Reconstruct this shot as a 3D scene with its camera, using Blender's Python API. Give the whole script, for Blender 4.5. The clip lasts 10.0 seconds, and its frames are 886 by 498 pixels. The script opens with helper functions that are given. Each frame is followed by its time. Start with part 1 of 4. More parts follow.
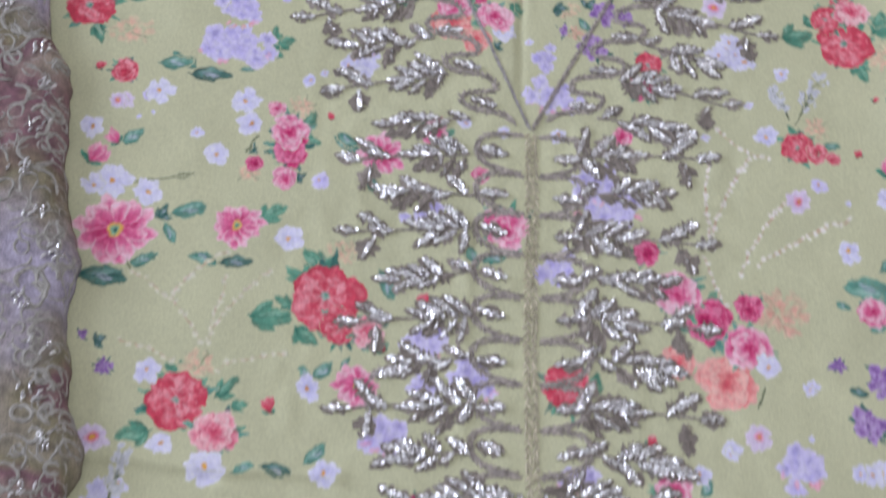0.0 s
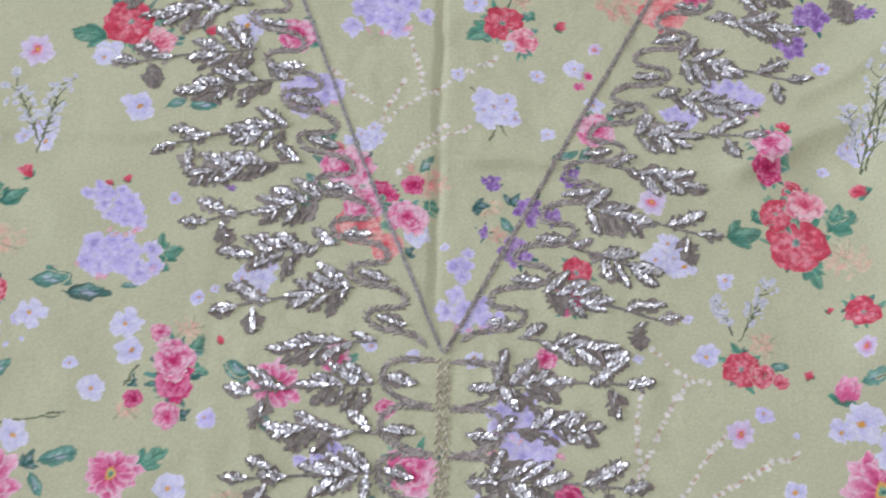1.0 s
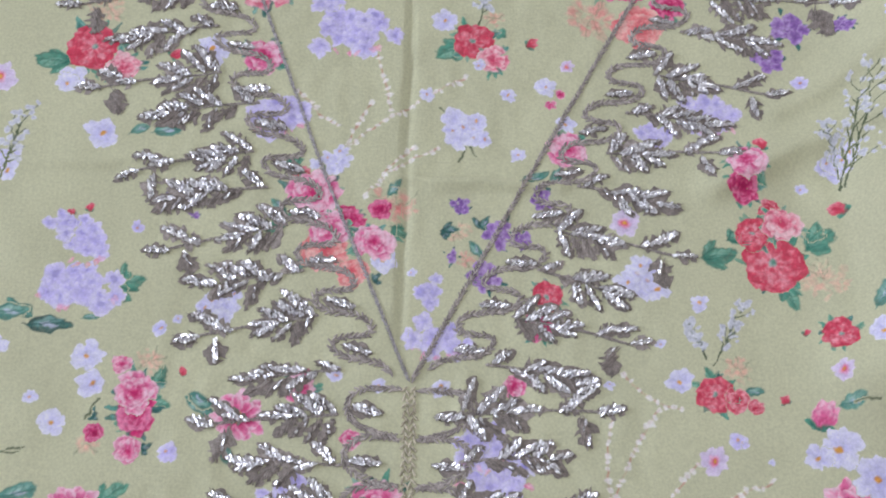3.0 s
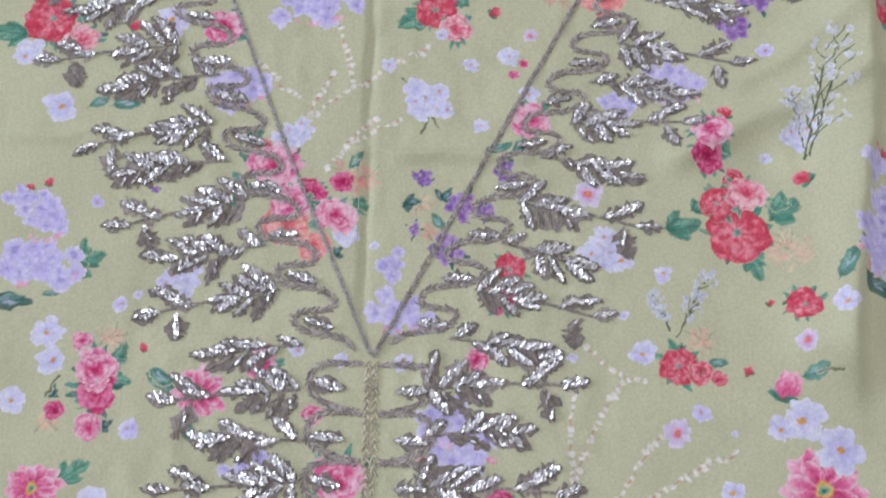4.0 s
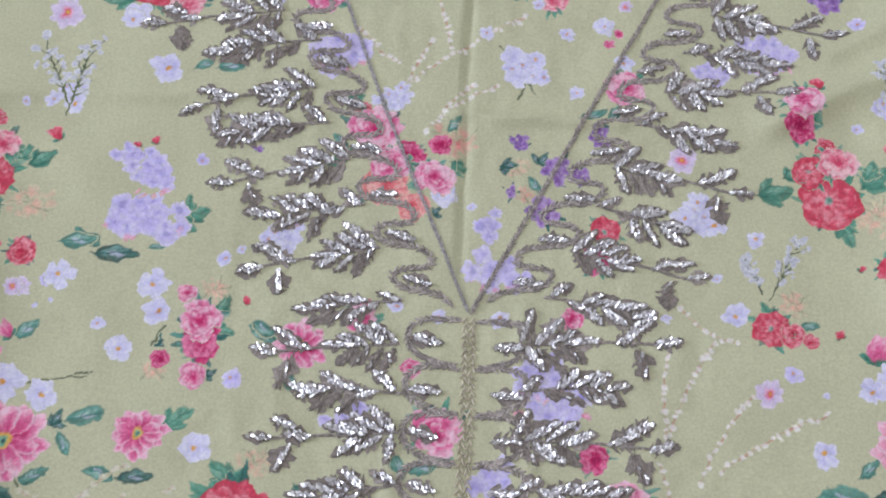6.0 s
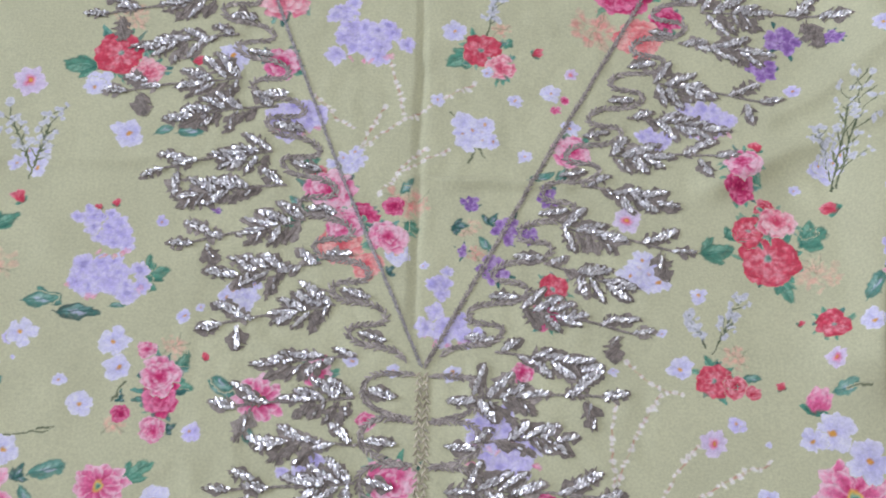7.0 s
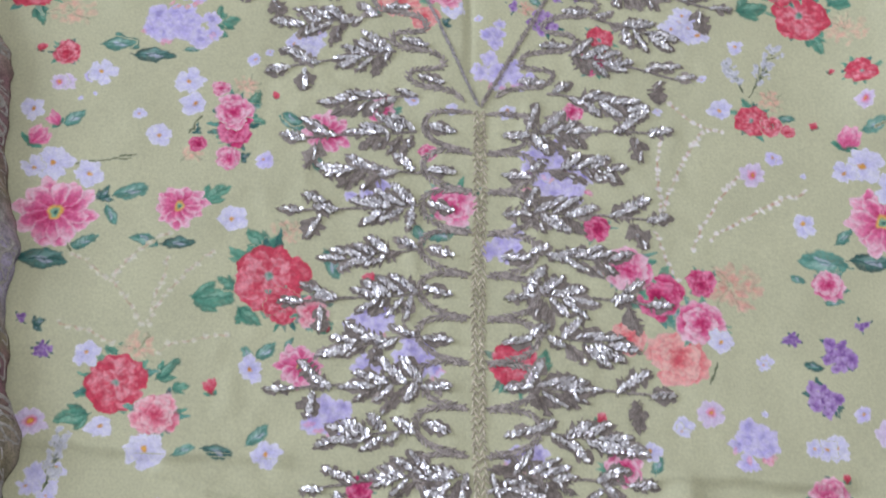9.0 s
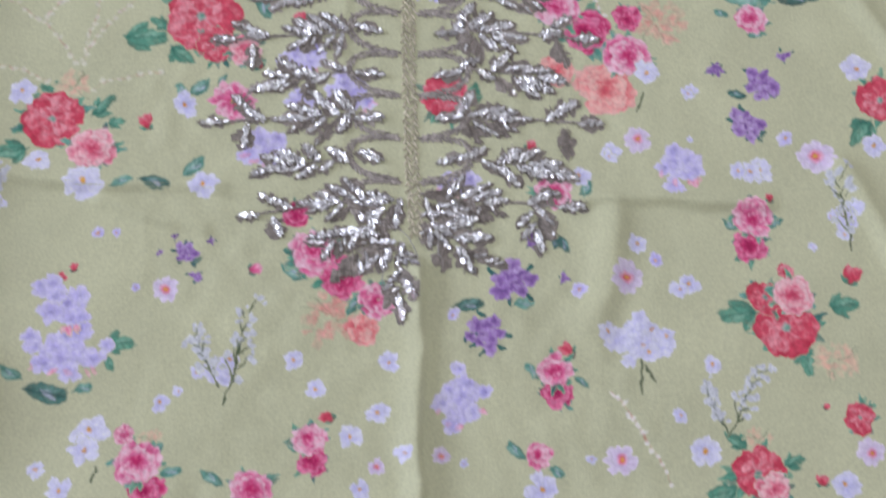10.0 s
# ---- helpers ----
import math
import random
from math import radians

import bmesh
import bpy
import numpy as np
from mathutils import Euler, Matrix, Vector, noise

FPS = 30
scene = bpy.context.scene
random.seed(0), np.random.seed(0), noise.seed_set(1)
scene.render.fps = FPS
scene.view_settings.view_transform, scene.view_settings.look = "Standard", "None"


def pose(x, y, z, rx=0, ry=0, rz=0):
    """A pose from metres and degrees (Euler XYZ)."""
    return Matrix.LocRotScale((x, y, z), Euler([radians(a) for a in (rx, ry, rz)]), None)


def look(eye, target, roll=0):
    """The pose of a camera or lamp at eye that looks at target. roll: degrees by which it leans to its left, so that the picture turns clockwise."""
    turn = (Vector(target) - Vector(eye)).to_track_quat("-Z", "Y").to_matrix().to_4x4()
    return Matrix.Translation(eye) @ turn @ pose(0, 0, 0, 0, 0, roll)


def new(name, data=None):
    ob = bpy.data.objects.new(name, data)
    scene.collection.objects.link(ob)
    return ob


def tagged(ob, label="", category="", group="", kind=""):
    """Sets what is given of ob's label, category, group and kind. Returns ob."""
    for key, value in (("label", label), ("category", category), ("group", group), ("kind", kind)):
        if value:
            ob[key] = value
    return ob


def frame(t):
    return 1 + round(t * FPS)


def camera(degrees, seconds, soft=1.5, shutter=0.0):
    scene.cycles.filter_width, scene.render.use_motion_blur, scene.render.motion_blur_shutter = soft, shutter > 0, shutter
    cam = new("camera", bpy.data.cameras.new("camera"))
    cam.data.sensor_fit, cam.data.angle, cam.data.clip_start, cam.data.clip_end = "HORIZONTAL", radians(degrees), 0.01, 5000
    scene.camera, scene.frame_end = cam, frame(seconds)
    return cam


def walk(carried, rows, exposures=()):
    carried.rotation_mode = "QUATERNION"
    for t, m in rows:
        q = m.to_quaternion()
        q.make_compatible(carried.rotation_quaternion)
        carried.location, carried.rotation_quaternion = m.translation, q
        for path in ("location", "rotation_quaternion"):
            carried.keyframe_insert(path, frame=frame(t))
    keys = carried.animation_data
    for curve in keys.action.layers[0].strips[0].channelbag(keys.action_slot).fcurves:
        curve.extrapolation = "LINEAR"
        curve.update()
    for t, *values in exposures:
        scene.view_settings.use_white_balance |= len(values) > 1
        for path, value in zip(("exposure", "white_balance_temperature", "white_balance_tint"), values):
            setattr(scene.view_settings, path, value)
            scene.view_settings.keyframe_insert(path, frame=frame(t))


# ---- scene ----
cam = camera(29.9, 10.0, soft=1.8, shutter=0.35)
PATH = [
    (0, (-0.106, -0.496, 0.801), (0.022, 0.427, -0.968), 10.6),
    (0.2, (-0.1061, -0.4469, 0.8031), (0.0198, 0.4611, -0.9745), 11.84),
    (0.5, (-0.095, -0.393, 0.794), (0.037, 0.518, -0.982), 12.6),
    (0.7, (-0.0771, -0.3499, 0.7906), (0.0465, 0.539, -0.9967), 11.89),
    (1, (-0.051, -0.325, 0.785), (0.061, 0.555, -1.007), 9.9),
    (1.2, (-0.0325, -0.307, 0.7856), (0.0695, 0.5523, -1.0175), 9.06),
    (1.5, (-0.022, -0.293, 0.787), (0.104, 0.574, -1.011), 9.9),
    (1.7, (-0.0149, -0.2846, 0.7904), (0.1065, 0.5786, -1.0096), 9.36),
    (2, (-0.017, -0.286, 0.788), (0.106, 0.596, -1.003), 9.1),
    (2.2, (-0.024, -0.283, 0.788), (0.085, 0.591, -1.008), 8.3),
    (3.3, (-0.01, -0.304, 0.779), (0.051, 0.558, -1.024), 6.4),
    (3.5, (-0.008, -0.301, 0.78), (0.056, 0.521, -1.042), 6.4),
    (3.8, (0.002, -0.2939, 0.7811), (0.0645, 0.5133, -1.0477), 6.0),
    (4, (0.001, -0.287, 0.782), (0.079, 0.526, -1.044), 7.1),
    (4.2, (0.0065, -0.2803, 0.7827), (0.0837, 0.5431, -1.0383), 6.94),
    (4.5, (0.003, -0.277, 0.78), (0.087, 0.563, -1.033), 7.4),
    (4.7, (0.0012, -0.2766, 0.7785), (0.0666, 0.5625, -1.0358), 6.4),
    (5, (-0.011, -0.284, 0.772), (0.041, 0.547, -1.047), 6.3),
    (5.2, (-0.015, -0.29, 0.771), (0.018, 0.53, -1.053), 5.3),
    (6.3, (-0.026, -0.335, 0.79), (-0.004, 0.532, -1.013), 4.3),
    (6.5, (-0.023, -0.341, 0.793), (0.022, 0.562, -0.991), 5.5),
    (6.8, (-0.0223, -0.3555, 0.792), (0.0531, 0.5939, -0.9666), 6.94),
    (7, (-0.027, -0.355, 0.798), (0.052, 0.589, -0.964), 7.1),
    (7.2, (-0.0374, -0.3625, 0.7986), (0.0491, 0.5814, -0.9625), 7.43),
    (7.5, (-0.044, -0.387, 0.794), (0.036, 0.556, -0.968), 7.1),
    (7.8, (-0.0476, -0.4143, 0.7867), (0.0449, 0.5335, -0.972), 8.1),
    (8, (-0.06, -0.423, 0.789), (0.033, 0.515, -0.975), 8.3),
    (8.2, (-0.0701, -0.4358, 0.7906), (0.0094, 0.503, -0.9736), 7.77),
    (8.5, (-0.074, -0.457, 0.79), (0.0, 0.478, -0.976), 7.6),
    (8.7, (-0.0693, -0.4761, 0.7875), (0.0113, 0.4604, -0.9778), 7.75),
    (9, (-0.07, -0.504, 0.783), (0.045, 0.43, -0.982), 9.0),
    (9.2, (-0.0658, -0.5138, 0.7845), (0.0557, 0.3869, -0.9971), 9.22),
    (9.5, (-0.066, -0.547, 0.773), (0.075, 0.31, -1.028), 10.2),
    (9.7, (-0.0655, -0.5659, 0.769), (0.0912, 0.2798, -1.0366), 11.03),
    (10, (-0.061, -0.586, 0.764), (0.123, 0.229, -1.053), 12.8),
]
walk(cam, [(t, look(eye, target, roll)) for t, eye, target, roll in PATH], exposures=((0, 0.0), (10, 0.0)))

# ---- room and light ----
MM = 0.001
world = bpy.data.worlds.new("world")
scene.world = world
world.use_nodes = True
wn, wl = world.node_tree.nodes, world.node_tree.links
sky = wn.new("ShaderNodeTexSky")
sky.sky_type, sky.sun_disc = "NISHITA", False
sky.sun_elevation, sky.sun_rotation = radians(40), radians(-60)
wn["Background"].inputs["Strength"].default_value = 0.1
wl.new(sky.outputs[0], wn["Background"].inputs["Color"])


def area_lamp(name, eye, target, sx, sy, watts, colour):
    data = bpy.data.lights.new(name, "AREA")
    data.shape, data.size, data.size_y, data.energy, data.color = "RECTANGLE", sx, sy, watts, colour
    ob = new(name, data)
    ob.matrix_world = look(eye, target)
    return ob


# both unseen: daylight in the window opening; overhead tube added for fill and glints
area_lamp("window_daylight", (-2.93, 0.25, 1.35), (0.0, 0.0, 0.2), 1.4, 1.3, 57.5, (0.81, 0.885, 1.0))
area_lamp("added_tube_light", (0.8, 0.35, 2.28), (0.7, 0.3, 0.0), 1.2, 0.06, 14.3, (0.91, 0.95, 1.0))


# ---- materials ----
def lin(r, g, b):
    return tuple(((v / 255 + 0.055) / 1.055) ** 2.4 if v > 10 else v / 255 / 12.92 for v in (r, g, b))


def material(name):
    m = bpy.data.materials.new(name)
    m.use_nodes = True
    return m, m.node_tree.nodes, m.node_tree.links, m.node_tree.nodes["Principled BSDF"]


def weave(nodes, links, shader, strength):
    """Fine woven relief, warp and weft, with slubs."""
    geo = nodes.new("ShaderNodeNewGeometry")
    add = nodes.new("ShaderNodeMath")
    for slot, stretch in enumerate(((900, 160, 300), (160, 900, 300))):
        yarn = nodes.new("ShaderNodeMapping")
        yarn.inputs["Scale"].default_value = stretch
        links.new(geo.outputs["Position"], yarn.inputs["Vector"])
        fibre = nodes.new("ShaderNodeTexNoise")
        fibre.inputs["Scale"].default_value = 1.0
        fibre.inputs["Detail"].default_value = 3
        links.new(yarn.outputs["Vector"], fibre.inputs["Vector"])
        links.new(fibre.outputs["Fac"], add.inputs[slot])
    bump = nodes.new("ShaderNodeBump")
    bump.inputs["Strength"].default_value = strength
    bump.inputs["Distance"].default_value = 0.0004
    links.new(add.outputs[0], bump.inputs["Height"])
    links.new(bump.outputs["Normal"], shader.inputs["Normal"])
    return geo


def mottle(nodes, links, geo, colour_out, amount, scale):
    """Colour made uneven by noise at one scale."""
    n = nodes.new("ShaderNodeTexNoise")
    n.inputs["Scale"].default_value = scale
    n.inputs["Detail"].default_value = 5
    links.new(geo.outputs["Position"], n.inputs["Vector"])
    r = nodes.new("ShaderNodeMapRange")
    r.inputs["From Min"].default_value, r.inputs["From Max"].default_value = 0.3, 0.7
    r.inputs["To Min"].default_value, r.inputs["To Max"].default_value = 1 - amount, 1 + amount
    links.new(n.outputs["Fac"], r.inputs["Value"])
    mul = nodes.new("ShaderNodeVectorMath")
    mul.operation = "SCALE"
    links.new(colour_out, mul.inputs[0])
    links.new(r.outputs["Result"], mul.inputs["Scale"])
    return mul.outputs[0]


def cloth_material(name, colour=None):
    m, n, l, s = material(name)
    geo = weave(n, l, s, 0.35)
    if colour:
        src = n.new("ShaderNodeRGB")
        src.outputs[0].default_value = (*colour, 1)
        out = src.outputs[0]
    else:
        src = n.new("ShaderNodeVertexColor")
        src.layer_name = "tint"
        out = src.outputs["Color"]
    out = mottle(n, l, geo, out, 0.06 if colour else 0.1, 22 if colour else 330)
    out = mottle(n, l, geo, out, 0.09, 700)
    l.new(out, s.inputs["Base Color"])
    s.inputs["Roughness"].default_value = 0.62
    s.inputs["Specular IOR Level"].default_value = 0.3
    s.inputs["Sheen Weight"].default_value = 0.08
    return m


def thread_material(name, dark, light, metal, rough_low, rough_high):
    """Metallic or plain thread, each stitch a little different."""
    m, n, l, s = material(name)
    geo = n.new("ShaderNodeNewGeometry")
    ramp = n.new("ShaderNodeValToRGB")
    ramp.color_ramp.elements[0].color = (*dark, 1)
    ramp.color_ramp.elements[1].color = (*light, 1)
    l.new(geo.outputs["Random Per Island"], ramp.inputs[0])
    l.new(mottle(n, l, geo, mottle(n, l, geo, ramp.outputs[0], 0.2, 1200), 0.3 if metal < 0.5 else 0.1, 420), s.inputs["Base Color"])
    rr = n.new("ShaderNodeMapRange")
    rr.inputs["To Min"].default_value, rr.inputs["To Max"].default_value = rough_low, rough_high
    l.new(geo.outputs["Random Per Island"], rr.inputs["Value"])
    l.new(rr.outputs["Result"], s.inputs["Roughness"])
    s.inputs["Metallic"].default_value = metal
    bump_noise = n.new("ShaderNodeTexNoise")
    bump_noise.inputs["Scale"].default_value = 1500
    l.new(geo.outputs["Position"], bump_noise.inputs["Vector"])
    bump = n.new("ShaderNodeBump")
    bump.inputs["Strength"].default_value, bump.inputs["Distance"].default_value = 0.7 if metal < 0.5 else 0.3, 0.0004
    l.new(bump_noise.outputs["Fac"], bump.inputs["Height"])
    l.new(bump.outputs["Normal"], s.inputs["Normal"])
    return m


def plain_material(name, colour, rough):
    m, n, l, s = material(name)
    geo = n.new("ShaderNodeNewGeometry")
    src = n.new("ShaderNodeRGB")
    src.outputs[0].default_value = (*colour, 1)
    l.new(mottle(n, l, geo, mottle(n, l, geo, src.outputs[0], 0.06, 3), 0.05, 60), s.inputs["Base Color"])
    s.inputs["Roughness"].default_value = rough
    return m


GROUND_TINT = lin(205, 203, 174)
CLOTH = cloth_material("printed_cotton_silk", GROUND_TINT)
PRINT = cloth_material("print_ink")
BEAD = thread_material("metal_bead", (0.66, 0.63, 0.68), (0.95, 0.93, 1.0), 1.0, 0.22, 0.46)
# paler cord colour that stands in for the sheen on the left neckline cord
CORD_SHEEN = thread_material("taupe_cord_lilac_sheen", (0.34, 0.31, 0.33), (0.55, 0.51, 0.55), 0.0, 0.6, 0.8)
PAD = thread_material("taupe_thread", (0.21, 0.172, 0.162), (0.40, 0.343, 0.33), 0.0, 0.6, 0.8)
CORD = thread_material("taupe_cord", (0.30, 0.255, 0.25), (0.54, 0.475, 0.47), 0.0, 0.7, 0.85)
GOLD = thread_material("beige_gold_cord", (0.46, 0.40, 0.31), (0.70, 0.63, 0.52), 0.05, 0.5, 0.65)
LACE = thread_material("ivory_lace_thread", (0.28, 0.255, 0.25), (0.58, 0.55, 0.54), 0.1, 0.5, 0.7)
WALL = plain_material("wall_paint", (0.72, 0.70, 0.66), 0.8)
FLOOR = plain_material("floor_cement", (0.35, 0.33, 0.30), 0.6)


# ---- helpers for meshes ----
def part(name, bm, mat, parent, label=""):
    me = bpy.data.meshes.new(name)
    bm.to_mesh(me)
    bm.free()
    me.materials.append(mat)
    ob = new(name, me)
    ob.parent = parent
    if label:
        tagged(ob, label)
    return ob


def box(name, x0, x1, y0, y1, z0, z1, mat, label, category):
    bm = bmesh.new()
    bmesh.ops.create_cube(bm, size=1, matrix=Matrix.LocRotScale(((x0 + x1) / 2, (y0 + y1) / 2, (z0 + z1) / 2), None, (x1 - x0, y1 - y0, z1 - z0)))
    return tagged(part(name, bm, mat, None), label, category, kind="structure")


# unseen room, added to close the space and reflect light onto the beads
box("floor", -3.1, 2.1, -2.3, 2.1, -0.15, -0.0135, FLOOR, "plain grey cement floor under the cloth", "floor")
box("ceiling", -3.1, 2.1, -2.3, 2.1, 2.4, 2.5, WALL, "plain white painted ceiling", "ceiling")
box("wall_north", -3.1, 2.1, 2.0, 2.1, -0.0135, 2.4, WALL, "plain off-white painted wall", "wall")
box("wall_south", -3.1, 2.1, -2.3, -2.2, -0.0135, 2.4, WALL, "plain off-white painted wall", "wall")
box("wall_east", 2.0, 2.1, -2.2, 2.0, -0.0135, 2.4, WALL, "plain off-white painted wall", "wall")
# the west wall is pierced by the window: below, above and on both sides of its opening
bm = bmesh.new()
for y0, y1, z0, z1 in ((-2.2, 2.0, -0.0135, 0.7), (-2.2, 2.0, 2.0, 2.4), (-2.2, -0.45, 0.7, 2.0), (0.95, 2.0, 0.7, 2.0)):
    bmesh.ops.create_cube(bm, size=1, matrix=Matrix.LocRotScale((-3.05, (y0 + y1) / 2, (z0 + z1) / 2), None, (0.1, y1 - y0, z1 - z0)))
tagged(part("wall_west", bm, WALL, None), "off-white painted wall with a window opening", "wall", kind="structure")


# ---- the lie of the cloth ----
# folds: start, end, half width and height in millimetres, lean to one side
FOLDS = (
    (5, -258, 3, -420, 4.5, 8.5, -1.25), (-7, 260, -7, 25, 2.1, -2.9, 0.4), (-13, 260, -14, 25, 16, 0.6, 0.0),
    (-12, 117, 75, 114, 3.2, 4.6, -0.8), (-245, -208, -100, -215, 4.5, 3.2, 0.9), (-155, -222, -105, -237, 3.5, 3.2, 0.5), (-95, -214, 0, -212, 12, 1.5, 0.0),
    (92, -214, 185, -216, 5, 4.4, 0.9), (92, -285, 108, -225, 9, 5.5, 0.5), (165, 120, 320, 205, 10, 7.5, 0.5), (195, 168, 310, 240, 9, 5.2, 0.4), (205, 118, 320, 165, 11, -3.5, 0.0),
    (268, 270, 244, 15, 17, 24.0, -0.9), (226, 130, 232, 20, 10, -4.0, 0.3), (240, -80, 275, -135, 6, 9.0, 0.5), (228, -195, 256, -250, 6, 9.0, 0.5),
    (-260, 113, -120, 121, 5, 2.2, 0.5), (115, -19, 245, -22, 14, 1.8, 0.4), (-60, -285, -230, -330, 24, 1.5, 0.0), (140, 20, 250, -60, 22, 1.4, 0.0),
    (-250, 40, -190, -10, 15, 1.2, 0.3), (-120, -30, -90, -70, 10, 1.2, 0.0),
    (26, 0, 22, -70, 3.5, 1.8, 0.5), (31, -80, 29, -190, 3.5, 1.5, 0.4), (-36, -60, -34, -190, 3.5, 1.3, -0.4), (-95, 12, -60, -8, 5, 1.6, 0.4),
)


STEP = 2.0
X0, X1, Y0, Y1 = -430, 430, -560, 400
xs = np.arange(X0, X1 + STEP / 2, STEP)
ys = np.arange(Y0, Y1 + STEP / 2, STEP)
GX, GY = np.meshgrid(xs, ys)
LIE = np.array([[2.2 + 1.3 * noise.noise((x / 80, y / 80, 1.3)) + 0.75 * noise.noise((x / 27, y / 27, 7.7)) + (1.0 if abs(x + 5) < 130 else 0.35) * noise.noise((x / 10, y / 13, 4.1)) for x in xs] for y in ys])
for fx0, fy0, fx1, fy1, fw, high, lean in FOLDS:
    dx, dy = fx1 - fx0, fy1 - fy0
    length = math.hypot(dx, dy)
    fu = ((GX - fx0) * dx + (GY - fy0) * dy) / length
    fv = ((GX - fx0) * dy - (GY - fy0) * dx) / length + min(0.22 * fw, 1.2) * np.sin(fu / 13 + fw) + min(0.12 * fw, 0.5) * np.sin(fu / 5.3) + min(0.2 * fw, 4) * np.sin(fu / 41 + high)
    over = np.maximum(np.maximum(-fu, fu - length), 0) / (1.4 * fw)
    k = fv / fw
    k = np.where(k > 0, k / (1 - 0.6 * lean), k / (1 + 0.6 * lean))
    LIE += high * np.exp(-k * k - over * over) * (0.85 + 0.15 * np.sin(fu / 17 + high))


def lie(x, y):
    """Height of the cloth in millimetres at a place in millimetres."""
    i, j = min(max((x - X0) / STEP, 0), len(xs) - 1.001), min(max((y - Y0) / STEP, 0), len(ys) - 1.001)
    a, b = int(i), int(j)
    i, j = i - a, j - b
    return float((LIE[b, a] * (1 - i) + LIE[b, a + 1] * i) * (1 - j) + (LIE[b + 1, a] * (1 - i) + LIE[b + 1, a + 1] * i) * j)


def at(x, y, lift=0.0):
    return Vector((x * MM, y * MM, (lie(x, y) + lift) * MM))


# ---- the printed cloth ----
wide, deep = len(xs), len(ys)
corners = np.stack([GX, GY, LIE], -1).reshape(-1, 3) * MM
first = (np.arange(deep - 1)[:, None] * wide + np.arange(wide - 1)[None]).reshape(-1, 1)
me = bpy.data.meshes.new("printed_fabric")
me.from_pydata(corners.tolist(), [], (first + np.array([[0, 1, wide + 1, wide]])).tolist())
me.polygons.foreach_set("use_smooth", [True] * len(me.polygons))
me.materials.append(CLOTH)
cloth = new("printed_fabric", me)
tagged(cloth, "pale olive floral printed fabric with metallic bead embroidery at the neckline", "fabric")
solid = cloth.modifiers.new("thickness", "SOLIDIFY")
solid.thickness, solid.offset = 0.0006, -1

# ---- printed flowers ----
INK = {
    "red": (lin(190, 38, 70), lin(222, 76, 104), lin(246, 166, 182)),
    "salmon": (lin(212, 66, 104), lin(240, 138, 164), lin(252, 208, 218)),
    "pink": (lin(204, 38, 108), lin(236, 118, 170), lin(252, 208, 228)),
    "magenta": (lin(168, 14, 84), lin(214, 50, 118), lin(242, 140, 182)),
    "coral": (lin(226, 92, 110), lin(242, 146, 150), lin(250, 196, 192)),
    "purple": (lin(112, 72, 148), lin(160, 116, 194), lin(204, 176, 226)),
    "lilac": (lin(208, 178, 222), lin(226, 208, 240), lin(238, 228, 248)),
    "lavender": (lin(178, 164, 232), lin(211, 200, 250), lin(232, 225, 255)),
    "violet": (lin(146, 136, 212), lin(174, 166, 226), lin(202, 196, 240)),
    "grey_white": (lin(192, 192, 208), lin(218, 217, 232), lin(238, 237, 247)),
    "white": (lin(194, 188, 240), lin(220, 215, 251), lin(236, 233, 255)),
    "peach": (lin(236, 158, 146), lin(244, 188, 174), lin(240, 206, 190)),
    "green": (lin(50, 112, 100), lin(96, 162, 142), lin(164, 206, 188)),
    "teal": (lin(54, 116, 110), lin(104, 164, 154), lin(188, 216, 212)),
    "dark": (lin(34, 78, 80), lin(64, 120, 116), lin(150, 188, 186)),
    "stem": (lin(70, 84, 62), lin(92, 104, 78), lin(120, 130, 98)),
    "eye": (lin(200, 120, 40), lin(236, 176, 70), lin(246, 214, 120)),
    "dot": (lin(238, 222, 226), lin(247, 238, 242), lin(252, 248, 252)),
    "string": (lin(190, 112, 100), lin(204, 130, 116), lin(214, 150, 136)),
}
rnd = random.Random(5)
prints_made = [0]


GRID = 0.6
SLOPE_Y, SLOPE_X = np.gradient(LIE, STEP)


def sample(field, x, y):
    """A field of the cloth read between its grid points, for arrays of places."""
    i = np.clip((x - X0) / STEP, 0, wide - 1.001)
    j = np.clip((y - Y0) / STEP, 0, deep - 1.001)
    a, b = i.astype(int), j.astype(int)
    i, j = i - a, j - b
    near, far = field[b, a], field[b + 1, a + 1]
    return np.where(i >= j, near + (field[b, a + 1] - near) * i + (far - field[b, a + 1]) * j, near + (field[b + 1, a] - near) * j + (far - field[b + 1, a]) * i)


def mix(a, b, k):
    return tuple(p + (q - p) * k for p, q in zip(a, b))


def soft_noise(shape, cell, rng):
    """Smooth noise from -1 to 1 on a grid, one lattice point each so many cells."""
    h, w = shape
    grid = rng.uniform(-1, 1, (int(h / cell) + 3, int(w / cell) + 3))
    v, u = np.arange(h) / cell, np.arange(w) / cell
    a, b = v.astype(int), u.astype(int)
    v, u = v - a, u - b
    v, u = (v * v * (3 - 2 * v))[:, None], (u * u * (3 - 2 * u))[None]
    top = grid[a][:, b] * (1 - u) + grid[a][:, b + 1] * u
    low = grid[a + 1][:, b] * (1 - u) + grid[a + 1][:, b + 1] * u
    return top * (1 - v) + low * v


def tones_of(ink, k):
    """Ink at tones 0 dark, 0.5 middle, 1 light, for an array of tones."""
    k = np.clip(k, 0, 1)[..., None]
    d, m, p = (np.array(c) for c in ink)
    return np.where(k < 0.5, d + (m - d) * k * 2, m + (p - m) * (k * 2 - 1))


